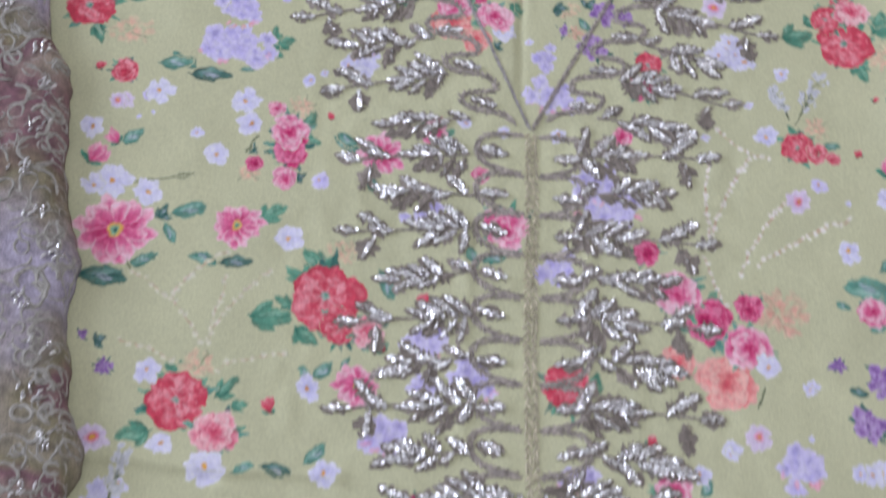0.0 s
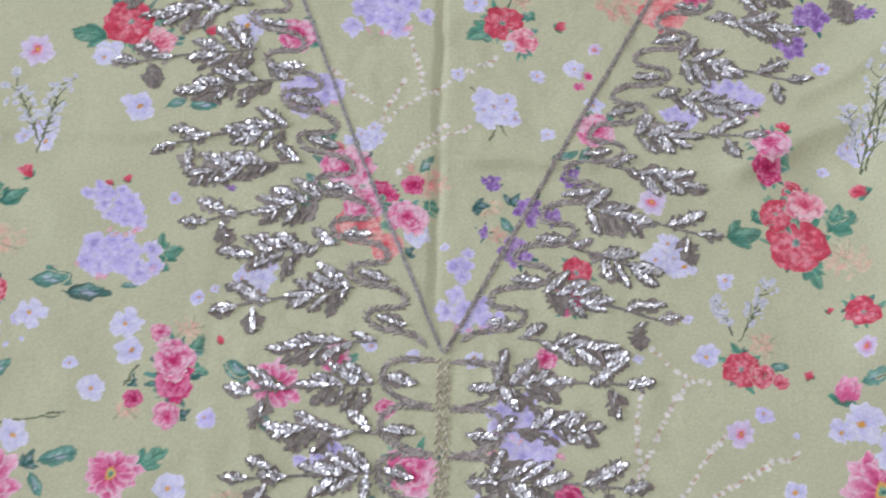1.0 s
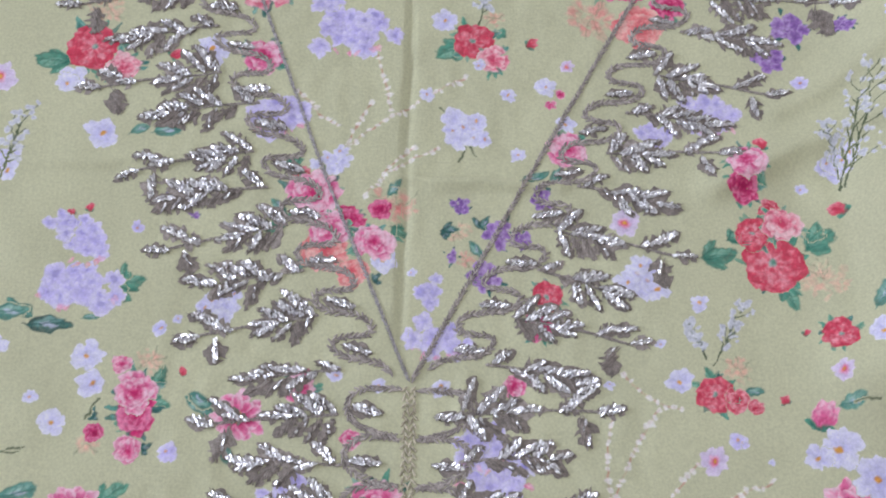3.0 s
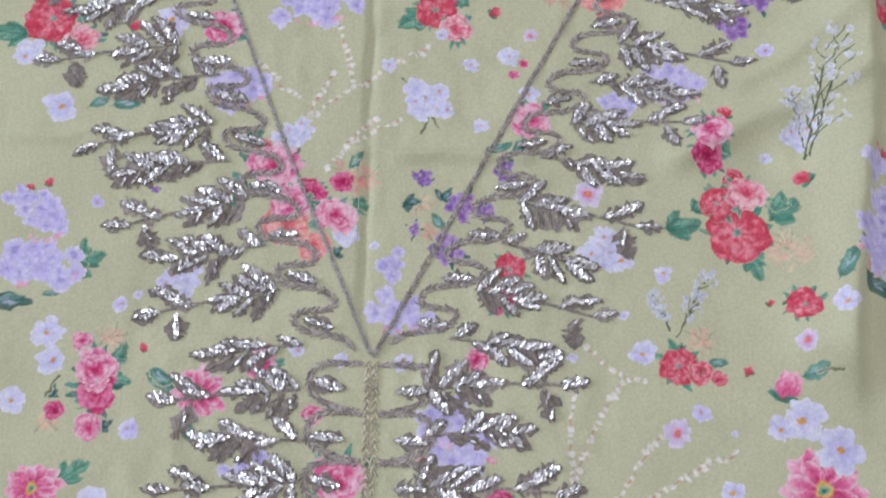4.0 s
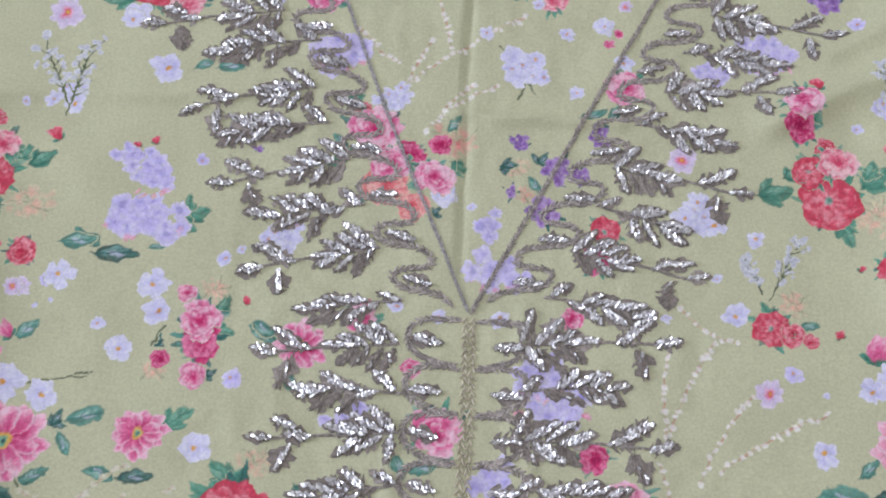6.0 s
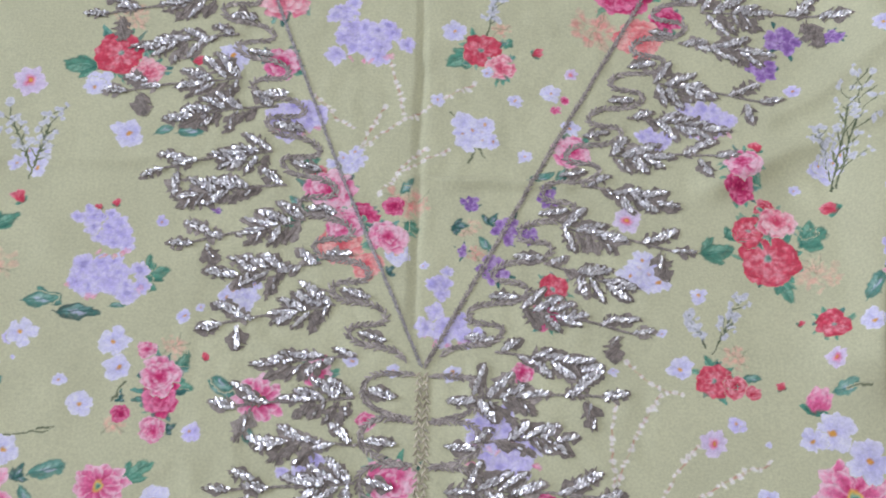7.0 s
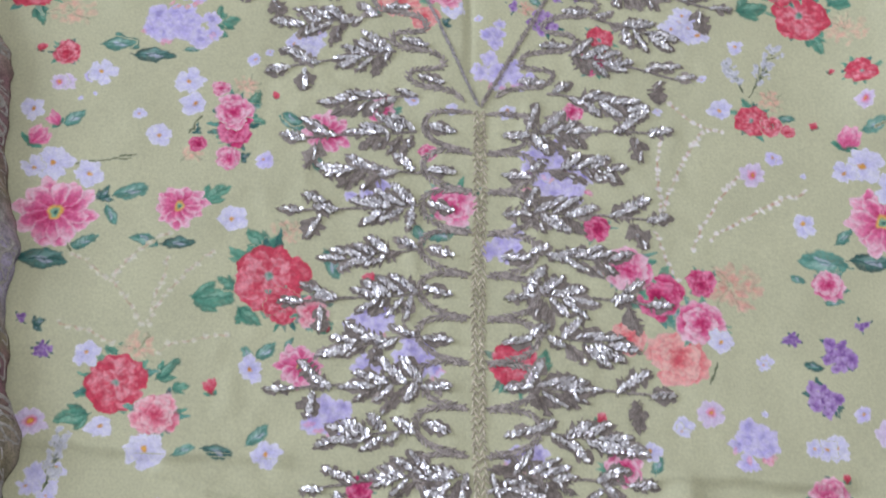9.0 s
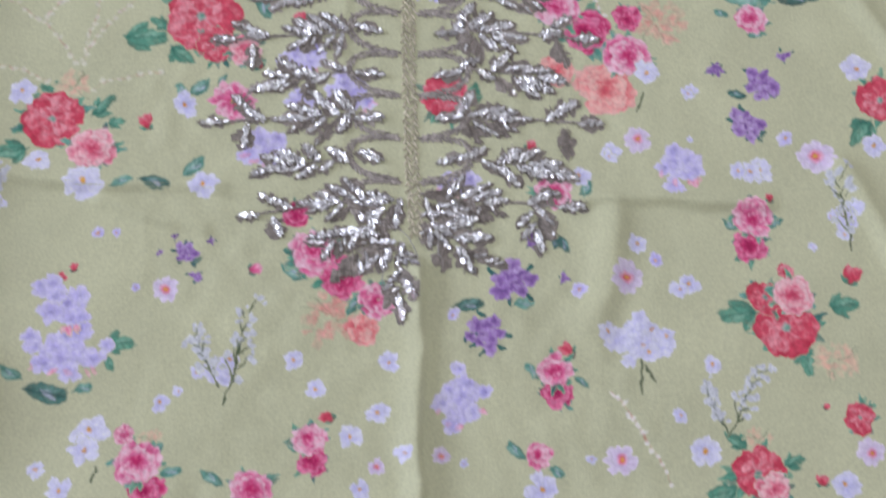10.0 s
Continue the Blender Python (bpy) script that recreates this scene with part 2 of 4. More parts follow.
class Ink:
    """Brush marks gathered for one printed motif, then laid as one fine sheet that follows the cloth."""

    def __init__(self, x, y, reach, under=False):
        prints_made[0] += 1
        count = prints_made[0]
        self.under = under
        self.lift = 0.012 + 0.0002 * (count % 120) if under else 0.04 + 0.0007 * (count % 60)
        self.x0, self.y0 = x - reach, y - reach
        n = int(2 * reach / GRID) + 2
        self.rng = np.random.RandomState(count)
        gx, gy = np.meshgrid(self.x0 + GRID * np.arange(n), self.y0 + GRID * np.arange(n))
        self.gx, self.gy = gx, gy
        self.wx = gx + 0.55 * soft_noise((n, n), 3.0, self.rng) + 0.8 * soft_noise((n, n), 8.0, self.rng)
        self.wy = gy + 0.55 * soft_noise((n, n), 3.0, self.rng) + 0.8 * soft_noise((n, n), 8.0, self.rng)
        self.grain = 0.55 * soft_noise((n, n), 1.6, self.rng) + 0.45 * soft_noise((n, n), 5.0, self.rng)
        self.colour = np.zeros((n, n, 3))
        self.cover = np.zeros((n, n))

    def window(self, xa, xb, ya, yb):
        n = len(self.cover)
        a, b = max(int((xa - self.x0) / GRID) - 3, 0), min(int((xb - self.x0) / GRID) + 4, n)
        c, d = max(int((ya - self.y0) / GRID) - 3, 0), min(int((yb - self.y0) / GRID) + 4, n)
        return slice(c, max(d, c)), slice(a, max(b, a))

    def lay(self, w, alpha, colour):
        alpha = np.clip(alpha, 0, 1)
        self.colour[w] = self.colour[w] * (1 - alpha[..., None]) + colour * alpha[..., None]
        self.cover[w] = self.cover[w] + (1 - self.cover[w]) * alpha

    def petal(self, x, y, length, width, turn, ink, tones, blunt=0.5, ragged=0.08, cover=1.0, rim=0.5, edge=0.0, veins=0.16):
        """A petal from its foot, with three tones: foot, middle, tip; a paler or darker edge and fine veins."""
        c, s = math.cos(turn), math.sin(turn)
        mx, my, r = x + c * length / 2, y + s * length / 2, 0.5 * math.hypot(length, width) + 1.5
        w = self.window(mx - r, mx + r, my - r, my + r)
        if self.cover[w].size == 0:
            return
        dx, dy = self.wx[w] - x, self.wy[w] - y
        u, v = (dx * c + dy * s) / length, -dx * s + dy * c
        uc = np.clip(u, 0, 1)
        phase = rnd.uniform(0, 6.28)
        ruffle = 1 + ragged * (0.7 * np.sin(v / max(width, 1e-3) * 8 + phase) - 0.3)
        ur = np.clip(uc / ruffle, 0, 1)
        if blunt > 0.65:
            # round-tipped
            half = width / 2 * np.where(ur < 0.64, np.sin(math.pi / 2 * (0.1 + 0.9 * np.minimum(ur / 0.64, 1))) ** 1.15, np.sqrt(np.clip(1 - ((ur - 0.64) / 0.36) ** 2.3, 0, 1)))
        else:
            half = width / 2 * np.sin(math.pi * ur ** (0.5 + blunt) * 0.94 + 0.04) ** 0.75
        inside = np.minimum(half - np.abs(v), np.minimum(u + 0.02, ruffle - u) * length)
        soft = 0.5 + 1.3 * (1 - rim) * min(1.0, width / 8)
        alpha = np.clip(inside / soft + 0.5, 0, 1)
        near = np.abs(v) / np.maximum(half, 0.4)
        tone = np.interp(uc, (0, 0.5, 1), tones)
        tone = tone + veins * np.sin(v / np.maximum(half, 0.5) * 4.2 + phase) * (1 - 0.4 * uc) + 0.22 * self.grain[w] + edge * np.clip(near, 0, 1.2) ** 3 + rnd.uniform(-0.06, 0.06)
        if cover > 0.7:
            # a thin darker line of the ink where the mark meets those under it
            shade = 0.2 * np.clip(inside / 1.2 + 1.3, 0, 1) * (self.cover[w] > 0.5)
            self.colour[w] = self.colour[w] * (1 - shade[..., None])
            self.colour[w] += (np.array(ink[0]) * shade[..., None]) * self.cover[w][..., None]
        self.lay(w, alpha * cover * (0.92 + 0.12 * self.grain[w]), tones_of(ink, tone))

    def disc(self, x, y, r, ink, tone, cover=0.95):
        w = self.window(x - r - 1, x + r + 1, y - r - 1, y + r + 1)
        if self.cover[w].size == 0:
            return
        far = np.hypot(self.wx[w] - x, self.wy[w] - y)
        self.lay(w, np.clip((r - far) / (0.5 + 0.25 * r) + 0.5, 0, 1) * cover, tones_of(ink, tone + 0.3 * self.grain[w] - 0.15 * far / r))

    def stroke(self, points, width, ink, tone, cover=0.9):
        for (xa, ya), (xb, yb) in zip(points, points[1:]):
            w = self.window(min(xa, xb) - 2, max(xa, xb) + 2, min(ya, yb) - 2, max(ya, yb) + 2)
            if self.cover[w].size == 0:
                continue
            dx, dy = xb - xa, yb - ya
            px, py = self.wx[w] - xa, self.wy[w] - ya
            q = np.clip((px * dx + py * dy) / (dx * dx + dy * dy + 1e-9), 0, 1)
            far = np.hypot(px - q * dx, py - q * dy)
            self.lay(w, np.clip((width / 2 - far) / 0.55 + 0.5, 0, 1) * cover, tones_of(ink, tone + 0.3 * self.grain[w]))

    def done(self, name, label=""):
        cover = self.cover * np.clip(1.0 + 0.10 * self.grain, 0, 1)
        used = (cover > (0.08 if self.under else 0.3)).astype(int)
        quads = used[:-1, :-1] + used[1:, :-1] + used[:-1, 1:] + used[1:, 1:] >= (1 if self.under else 2)
        if not quads.any():
            return None
        n = len(cover)
        row, col = np.nonzero(quads)
        faces = np.stack([row * n + col, row * n + col + 1, (row + 1) * n + col + 1, (row + 1) * n + col], -1)
        keep, faces = np.unique(faces, return_inverse=True)
        faces = faces.reshape(-1, 4)
        x, y = self.gx.ravel()[keep], self.gy.ravel()[keep]
        colour = self.colour.reshape(-1, 3) / np.maximum(self.cover.reshape(-1, 1), 1e-4)
        mean = colour[self.cover.ravel() > 0.3].mean(0) if (self.cover > 0.3).any() else colour[self.cover.ravel() > 0.03].mean(0)
        colour = np.where(self.cover.reshape(-1, 1) > 0.02, colour, mean)[keep]
        thin = np.clip(cover.ravel()[keep] * (1.0 if self.under else 1.3) + (0.0 if self.under else 0.1), 0, 1)
        colour = colour * thin[:, None] + np.array(GROUND_TINT) * (1 - thin[:, None])
        me = bpy.data.meshes.new(name)
        me.from_pydata((np.stack([x, y, sample(LIE, x, y) + self.lift], -1) * MM).tolist(), [], faces.tolist())
        tint = me.color_attributes.new("tint", "FLOAT_COLOR", "POINT")
        tint.data.foreach_set("color", np.concatenate([colour, np.ones((len(x), 1))], -1).astype(np.float32).ravel())
        me.polygons.foreach_set("use_smooth", [True] * len(me.polygons))
        up = np.stack([-sample(SLOPE_X, x, y), -sample(SLOPE_Y, x, y), np.ones(len(x))], -1)
        me.normals_split_custom_set_from_vertices((up / np.linalg.norm(up, axis=1)[:, None]).tolist())
        me.materials.append(PRINT)
        ob = new(name, me)
        ob.parent = cloth
        if label:
            tagged(ob, label)
        return ob


def purple_heads(k, x, y, r, turn):
    """Several small heads close together, with dark bracts between them."""
    for i in range(9 if r > 5 else 4):
        a = turn + 2.4 * i
        q = r * rnd.uniform(0.2, 0.9)
        k.petal(x + q * math.cos(a), y + q * math.sin(a), r * rnd.uniform(0.4, 0.75), r * 0.26, a + rnd.uniform(-1, 1), INK["dark"], (0.1, 0.4, 0.3), rim=0.4, cover=0.8)
    for i in range(9 if r > 5 else 4):
        a, q = turn + 2.4 * i, r * 0.85 * math.sqrt((i + 0.3) / 9)
        five_petals(k, x + q * math.cos(a), y + q * math.sin(a), r * rnd.uniform(0.3, 0.52), "purple", False)


def open_rose(k, x, y, r, ink, turn):
    """Broad ruffled outer petals, paler streaked petals inside, a small green heart."""
    for count, start, length, width, tone, foot in ((8, 0.3, 0.72, 0.84, 0.36, 0.55), (7, 0.16, 0.7, 0.7, 0.46, 0.65), (6, 0.06, 0.58, 0.5, 0.58, 0.9), (5, 0.02, 0.38, 0.3, 0.5, 1.0)):
        turn += 0.55
        for i in range(count):
            a = turn + 2 * math.pi * i / count + rnd.uniform(-0.22, 0.22)
            q = r * rnd.uniform(0.84, 1.08)
            t = tone + rnd.uniform(-0.16, 0.2)
            k.petal(x + q * start * math.cos(a), y + q * start * math.sin(a), q * length, q * width * rnd.uniform(0.9, 1.15), a + rnd.uniform(-0.2, 0.2), ink, (foot, t + 0.12, t), blunt=1.0, ragged=0.07, rim=0.75, edge=rnd.uniform(-0.1, 0.22), veins=0.2)
    k.disc(x, y, r * 0.13, INK["teal"], 0.75, 0.8)
    k.disc(x + 0.03 * r, y, r * 0.06, INK["green"], 0.4, 0.8)


def cup_rose(k, x, y, r, ink, turn):
    """Cupped petals round a deeper rolled heart, pale at their rims."""
    rings = ((8, 0.42, 0.62, 0.72, 0.45), (7, 0.28, 0.56, 0.62, 0.66), (5, 0.14, 0.5, 0.56, 0.5), (4, 0.05, 0.38, 0.44, 0.3), (3, 0.0, 0.24, 0.3, 0.1)) if r > 4 else ((6, 0.3, 0.7, 0.7, 0.45), (4, 0.0, 0.5, 0.5, 0.2))
    for count, start, length, width, tone in rings:
        turn += 0.5
        for i in range(count):
            a = turn + 2 * math.pi * i / count + rnd.uniform(-0.25, 0.25)
            q = r * rnd.uniform(0.86, 1.1)
            t = tone + 0.04 + rnd.uniform(-0.26, 0.26)
            k.petal(x + q * start * math.cos(a), y + q * start * math.sin(a), q * length, q * width * rnd.uniform(0.95, 1.3), a + rnd.uniform(-0.35, 0.35), ink, (t - 0.42, t - 0.04, t + 0.4), blunt=0.95, ragged=0.1, rim=0.65, edge=0.2)


def rose(x, y, r, pal):
    """A full double rose seen from the front, with leaves that show past its rim."""
    k, ink = Ink(x, y, r * 1.7 + 3), INK[pal]
    turn = rnd.uniform(0, 6.28)
    if pal == "purple":
        purple_heads(k, x, y, r, turn)
        k.done("printed_floret", "small purple floret heads printed on the cloth")
        return
    if r > 7 and pal != "coral":
        for i in range(9):
            a = turn + rnd.uniform(0, 6.28)
            k.petal(x + r * 0.6 * math.cos(a), y + r * 0.6 * math.sin(a), r * rnd.uniform(0.5, 0.95), r * rnd.uniform(0.2, 0.36), a + rnd.uniform(-0.5, 0.5), INK[rnd.choice(("green", "green", "teal", "dark"))], (0.1, 0.4, 0.55), blunt=0.3, ragged=0.12, cover=rnd.uniform(0.5, 0.95), rim=0.4)
    if pal == "red" and r > 8:
        open_rose(k, x, y, r, ink, turn)
    else:
        cup_rose(k, x, y, r, ink, turn)
    k.done("printed_rose", f"ruffled {pal} rose printed on the cloth")


def bud(x, y, r, pal):
    k = Ink(x, y, r * 2.2 + 2)
    a = rnd.uniform(0.3, 2.6)
    for da in (-1.0, 0.2, 1.1):
        k.petal(x - r * 1.1 * math.cos(a), y - r * 1.1 * math.sin(a), r * 1.1, r * 0.5, a + da, INK["green"], (0.1, 0.3, 0.5), rim=0.5)
    for da in (-0.4, 0.35, -0.12, 0.15):
        k.petal(x - r * 0.8 * math.cos(a), y - r * 0.8 * math.sin(a), r * rnd.uniform(1.5, 1.9), r * 1.0, a + da, INK[pal], (0.2, 0.45, 0.75), blunt=0.6, edge=0.15)
    k.done("printed_bud", f"small {pal} bud printed on the cloth")


def daisy(x, y, r, pal):
    """An open flower with long petals and a yellow-green eye."""
    r = r * (1.12 if pal == "pink" else 1.0)
    k, ink = Ink(x, y, r * 1.2 + 2), INK[pal]
    count = 10 if pal == "pink" else 8
    turn = rnd.uniform(0, 6.28)
    for layer in (1.0, 0.8) if pal == "pink" else (1.0,):
        turn += math.pi / count
        for i in range(count):
            a = turn + 2 * math.pi * i / count + rnd.uniform(-0.14, 0.14)
            t = rnd.uniform(-0.15, 0.15)
            k.petal(x + r * 0.1 * math.cos(a), y + r * 0.1 * math.sin(a), r * layer * rnd.uniform(0.78, 1.0), r * (0.42 if pal == "pink" else 0.6), a, ink, (0.05, 0.36 + t, 0.85 + t) if pal == "pink" else (0.0, 0.45, 0.75), blunt=0.7, ragged=0.04, rim=0.8, edge=0.6 if pal == "pink" else 0.2, veins=0.12)
    if pal == "pink":
        k.disc(x, y, r * 0.19, INK["eye"], 0.9)
        k.disc(x, y, r * 0.12, INK["green"], 0.75)
        k.disc(x + r * 0.02, y, r * 0.05, INK["dark"], 0.2)
    else:
        k.disc(x, y, r * 0.34, INK["pink"], 0.8, 0.7)
        k.disc(x, y, r * 0.2, INK["coral"], 0.1)
        k.disc(x, y, r * 0.11, INK["eye"], 0.6)
    k.done("printed_daisy", f"open {pal} flower printed on the cloth")


def five_petals(k, x, y, r, pal, eye=True, cover=1.0):
    turn = rnd.uniform(0, 6.28)
    pale = rnd.uniform(-0.2, 0.18)
    squash = rnd.uniform(0.7, 1.0)
    for i in range(5):
        a = turn + 2 * math.pi * i / 5 + rnd.uniform(-0.16, 0.16)
        t = pale + rnd.uniform(-0.16, 0.16)
        k.petal(x + r * 0.05 * math.cos(a), y + r * 0.05 * math.sin(a), r * rnd.uniform(0.82, 1.08) * (squash if i % 5 in (1, 2) else 1), r * rnd.uniform(0.76, 0.9), a, INK[pal], (0.3 + t, 0.6 + t, 0.85), blunt=0.8, rim=0.75, cover=cover, edge=0.12, veins=0.1)
    if eye and r > 2.4:
        k.disc(x, y, r * 0.15, INK["eye"], 0.45)


def blossom(x, y, r, pal):
    k = Ink(x, y, r * 1.3 + 2)
    five_petals(k, x, y, r, pal, cover=0.95)
    k.done("printed_blossom", f"{pal} five-petalled blossom printed on the cloth")


def bunch(x, y, rx, ry, pal):
    """A soft crowd of small five-petalled flowers that run into one another."""
    k = Ink(x, y, max(rx, ry) * 1.25 + 9)
    for i in range(11):
        a = 0.6 * i + rnd.uniform(-0.3, 0.3)
        q = math.hypot(rx * math.cos(a), ry * math.sin(a))
        k.petal(x + 0.1 * q * math.cos(a), y + 0.1 * q * math.sin(a), q * rnd.uniform(0.4, 0.75), min(rx, ry) * 0.7, a, INK[pal], (0.35, 0.5, 0.7), blunt=0.8, rim=0.2, cover=0.7)
    count = max(5, int(rx * ry / 21))
    for i in range(count):
        a, q = 2.4 * i + rnd.uniform(-0.3, 0.3), math.sqrt((i + 0.4) / count) * rnd.uniform(0.7, 1.12)
        px, py = x + rx * q * math.cos(a) + rnd.uniform(-2, 2), y + ry * q * math.sin(a) + rnd.uniform(-2, 2)
        five_petals(k, px, py, rnd.uniform(4.6, 8.0) * (0.8 if rx < 12 else 1.0), pal, pal == "white" and rnd.random() < 0.6, 0.85 if pal == "white" else 0.74)
        if pal == "lavender":
            k.disc(px, py, rnd.uniform(0.8, 2.2), INK["violet"], rnd.uniform(0.1, 0.7), rnd.uniform(0.2, 0.7))
    if pal == "lavender" and rx > 11:
        # a flush of pink along the lower rim
        for i in range(7):
            a = rnd.uniform(3.5, 5.9)
            k.petal(x + 0.85 * rx * math.cos(a), y + 0.85 * ry * math.sin(a), rnd.uniform(3, 6), rnd.uniform(2, 4), a + rnd.uniform(-1, 1), INK["pink"], (0.6, 0.8, 0.9), cover=rnd.uniform(0.25, 0.6), rim=0.3)
    k.done("printed_posy", f"dense posy of {pal} blossoms printed on the cloth")


def leaf(x, y, length, degrees_turned, pal):
    """A leaf round its middle with a paler side, and smaller ones beside it."""
    a = radians(degrees_turned)
    length = length * 1.12
    k = Ink(x, y, length * 0.95 + 3, under=True)
    fx, fy = x - math.cos(a) * length / 2, y - math.sin(a) * length / 2
    blades = [(a, 1.0)]
    if pal == "dark" and length < 14.5:
        blades = [(a + rnd.uniform(-1.3, 1.3), rnd.uniform(0.35, 0.6)) for i in range(4)] + [(a, 0.7)]
    if pal == "green" and length > 9:
        blades = [(a + rnd.uniform(0.6, 0.9), 0.62), (a - rnd.uniform(0.5, 0.8), 0.66), (a, 1.0)]
    for turn, size in blades:
        c, s, q = math.cos(turn), math.sin(turn), length * size
        t = rnd.uniform(-0.1, 0.15)
        broad = rnd.uniform(0.42, 0.56)
        k.petal(fx, fy, q, q * broad, turn, INK[pal], (0.12 + t, 0.36 + t, 0.25 + t), blunt=0.3, ragged=0.08, rim=0.7, edge=-0.25, veins=0.22)
        k.petal(fx + c * q * 0.1, fy + s * q * 0.1, q * 0.74, q * broad * 0.42, turn + 0.18, INK[pal], (0.6, 0.95, 0.6), blunt=0.4, cover=0.65, rim=0.2)
        if pal != "green":
            k.petal(fx + c * q * 0.3 - s * q * 0.04, fy + s * q * 0.3 + c * q * 0.04, q * 0.42, q * broad * 0.26, turn - 0.3, INK["white"], (0.4, 0.6, 0.5), blunt=0.5, cover=0.6, rim=0.3)
        for v in (0.3, 0.5, 0.7):
            side = rnd.choice((-1, 1))
            k.stroke([(fx + c * q * v, fy + s * q * v), (fx + c * q * (v + 0.16) - side * s * q * broad * 0.34, fy + s * q * (v + 0.16) + side * c * q * broad * 0.34)], q * 0.03, INK[pal], 0.1, 0.6)
        k.stroke([(fx + c * q * u, fy + s * q * u) for u in (-0.1, 0.3, 0.6, 0.85)], q * 0.04, INK[pal], 0.1, 0.8)
    k.done("printed_leaf", f"{pal} green leaf printed on the cloth" if pal != "green" else "green leaf printed on the cloth")


def spray(x, y, r, pal):
    """Loose dabs of faint colour between thin twigs."""
    k = Ink(x, y, r * 1.6 + 2, under=True)
    for i in range(46):
        a, start = 2.4 * i + rnd.uniform(-0.4, 0.4), r * 0.85 * rnd.random()
        k.petal(x + start * math.cos(a), y + 0.85 * start * math.sin(a), r * rnd.uniform(0.25, 0.5), r * rnd.uniform(0.18, 0.42), a + rnd.uniform(-1.4, 1.4), INK[pal], (0.1 + 0.5 * rnd.random(), 0.3 + 0.4 * rnd.random(), 0.8), blunt=0.7, ragged=0.16, cover=rnd.uniform(0.15, 0.5), rim=0.5)
    for i in range(4):
        a = rnd.uniform(0, 6.28)
        k.stroke([(x + r * u * math.cos(a + 0.4 * u), y + r * u * math.sin(a + 0.4 * u)) for u in (0.1, 0.5, 0.8, 1.1)], 0.5, INK["stem"], 0.8, 0.45)
    k.done("printed_spray", f"loose {pal} brush dabs printed on the cloth")


def sprig(x0, y0, x1, y1):
    """Forked thin stems set with many small white buds."""
    dx, dy = x1 - x0, y1 - y0
    length, turn = math.hypot(dx, dy), math.atan2(dy, dx)
    k = Ink(x0 + dx / 2, y0 + dy / 2, length * 0.75 + 5)
    k.stroke([(x0 + dx * u + 0.6 * math.sin(5 * u), y0 + dy * u) for u in (0, 0.2, 0.4, 0.6, 0.8)], 0.8, INK["stem"], 0.35)
    for i in range(11):
        u = 0.2 + 0.075 * i
        a = turn + (0.6 if i % 2 else -0.6) * rnd.uniform(0.5, 1.3)
        q = length * rnd.uniform(0.10, 0.24)
        bx, by = x0 + dx * u, y0 + dy * u
        k.stroke([(bx, by), (bx + q * 0.5 * math.cos(a), by + q * 0.5 * math.sin(a)), (bx + q * math.cos(a), by + q * math.sin(a))], 0.6, INK["stem"], 0.45)
        for j in range(3):
            five_petals(k, bx + q * rnd.uniform(0.6, 1.2) * math.cos(a) + rnd.uniform(-2.2, 2.2), by + q * rnd.uniform(0.6, 1.2) * math.sin(a) + rnd.uniform(-2.2, 2.2), rnd.uniform(1.1, 2.2), "grey_white", False, 0.85)
    k.done("printed_sprig", "thin stems with tiny white buds printed on the cloth")


def stem(x0, y0, x1, y1):
    k = Ink((x0 + x1) / 2, (y0 + y1) / 2, math.hypot(x1 - x0, y1 - y0) / 2 + 3, under=True)
    k.stroke([(x0 + (x1 - x0) * u + rnd.uniform(-0.4, 0.4), y0 + (y1 - y0) * u + rnd.uniform(-0.4, 0.4)) for u in (0, 0.3, 0.6, 1)], 1.0, INK["stem"], 0.15)
    k.done("printed_stem")


def dots(x0, y0, xm, ym, x1, y1, strength=0.85):
    """A bent string of small pale buds on a thin reddish line."""
    k = Ink((x0 + x1) / 2, (y0 + y1) / 2, math.hypot(x1 - x0, y1 - y0) / 2 + 8, under=True)
    line = [((1 - u) ** 2 * x0 + 2 * u * (1 - u) * xm + u * u * x1, (1 - u) ** 2 * y0 + 2 * u * (1 - u) * ym + u * u * y1) for u in [i / 12 for i in range(13)]]
    k.stroke(line, 0.6, INK["string"], 0.6, 0.4 * strength)
    for a, b in zip(line[::3], line[1::3]):
        k.stroke([a, b], 0.8, INK["string"], 0.3, 0.9 * strength)
    length = sum(math.hypot(b[0] - a[0], b[1] - a[1]) for a, b in zip(line, line[1:]))
    count = int(length / 4.0)
    for i in range(count):
        u = i / max(count - 1, 1) * 11.99
        j = int(u)
        x, y = mix(line[j], line[j + 1], u - j)
        k.petal(x - 1.4, y + rnd.uniform(-0.4, 0.4), rnd.uniform(2.5, 4.2), rnd.uniform(2.1, 3.4), rnd.uniform(-0.9, 0.9), INK["dot"], (0.3, 0.6, 0.9), rim=0.6, cover=strength)
    k.done("printed_dot_string")


# large roses
rose(188, 76, 16.8, "red")
rose(178, 92, 9.9, "red")
rose(187, 108, 5.7, "red")
rose(218, 33, 9.1, "red")
rose(-179, 188, 15.0, "red")
rose(28, 204, 11.4, "red")
rose(-110, -112, 19.8, "red")
rose(-101, -129, 11.4, "red")
rose(-183, -176, 15.6, "red")
rose(-256, 64, 14.5, "red")
rose(-269, 85, 7.9, "red")
rose(-256, 99, 5.7, "red")
rose(-231, 21, 7.5, "red")
rose(190, -284, 15.6, "red")
rose(180, -268, 9.0, "red")
rose(192, -253, 4.5, "red")
rose(222, -331, 8.5, "red")
rose(168, -360, 13.6, "red")
rose(256, -150, 13.3, "red")
rose(276, 218, 12.7, "red")
rose(19, -157, 13.5, "red")
rose(69, 50, 8.5, "red")
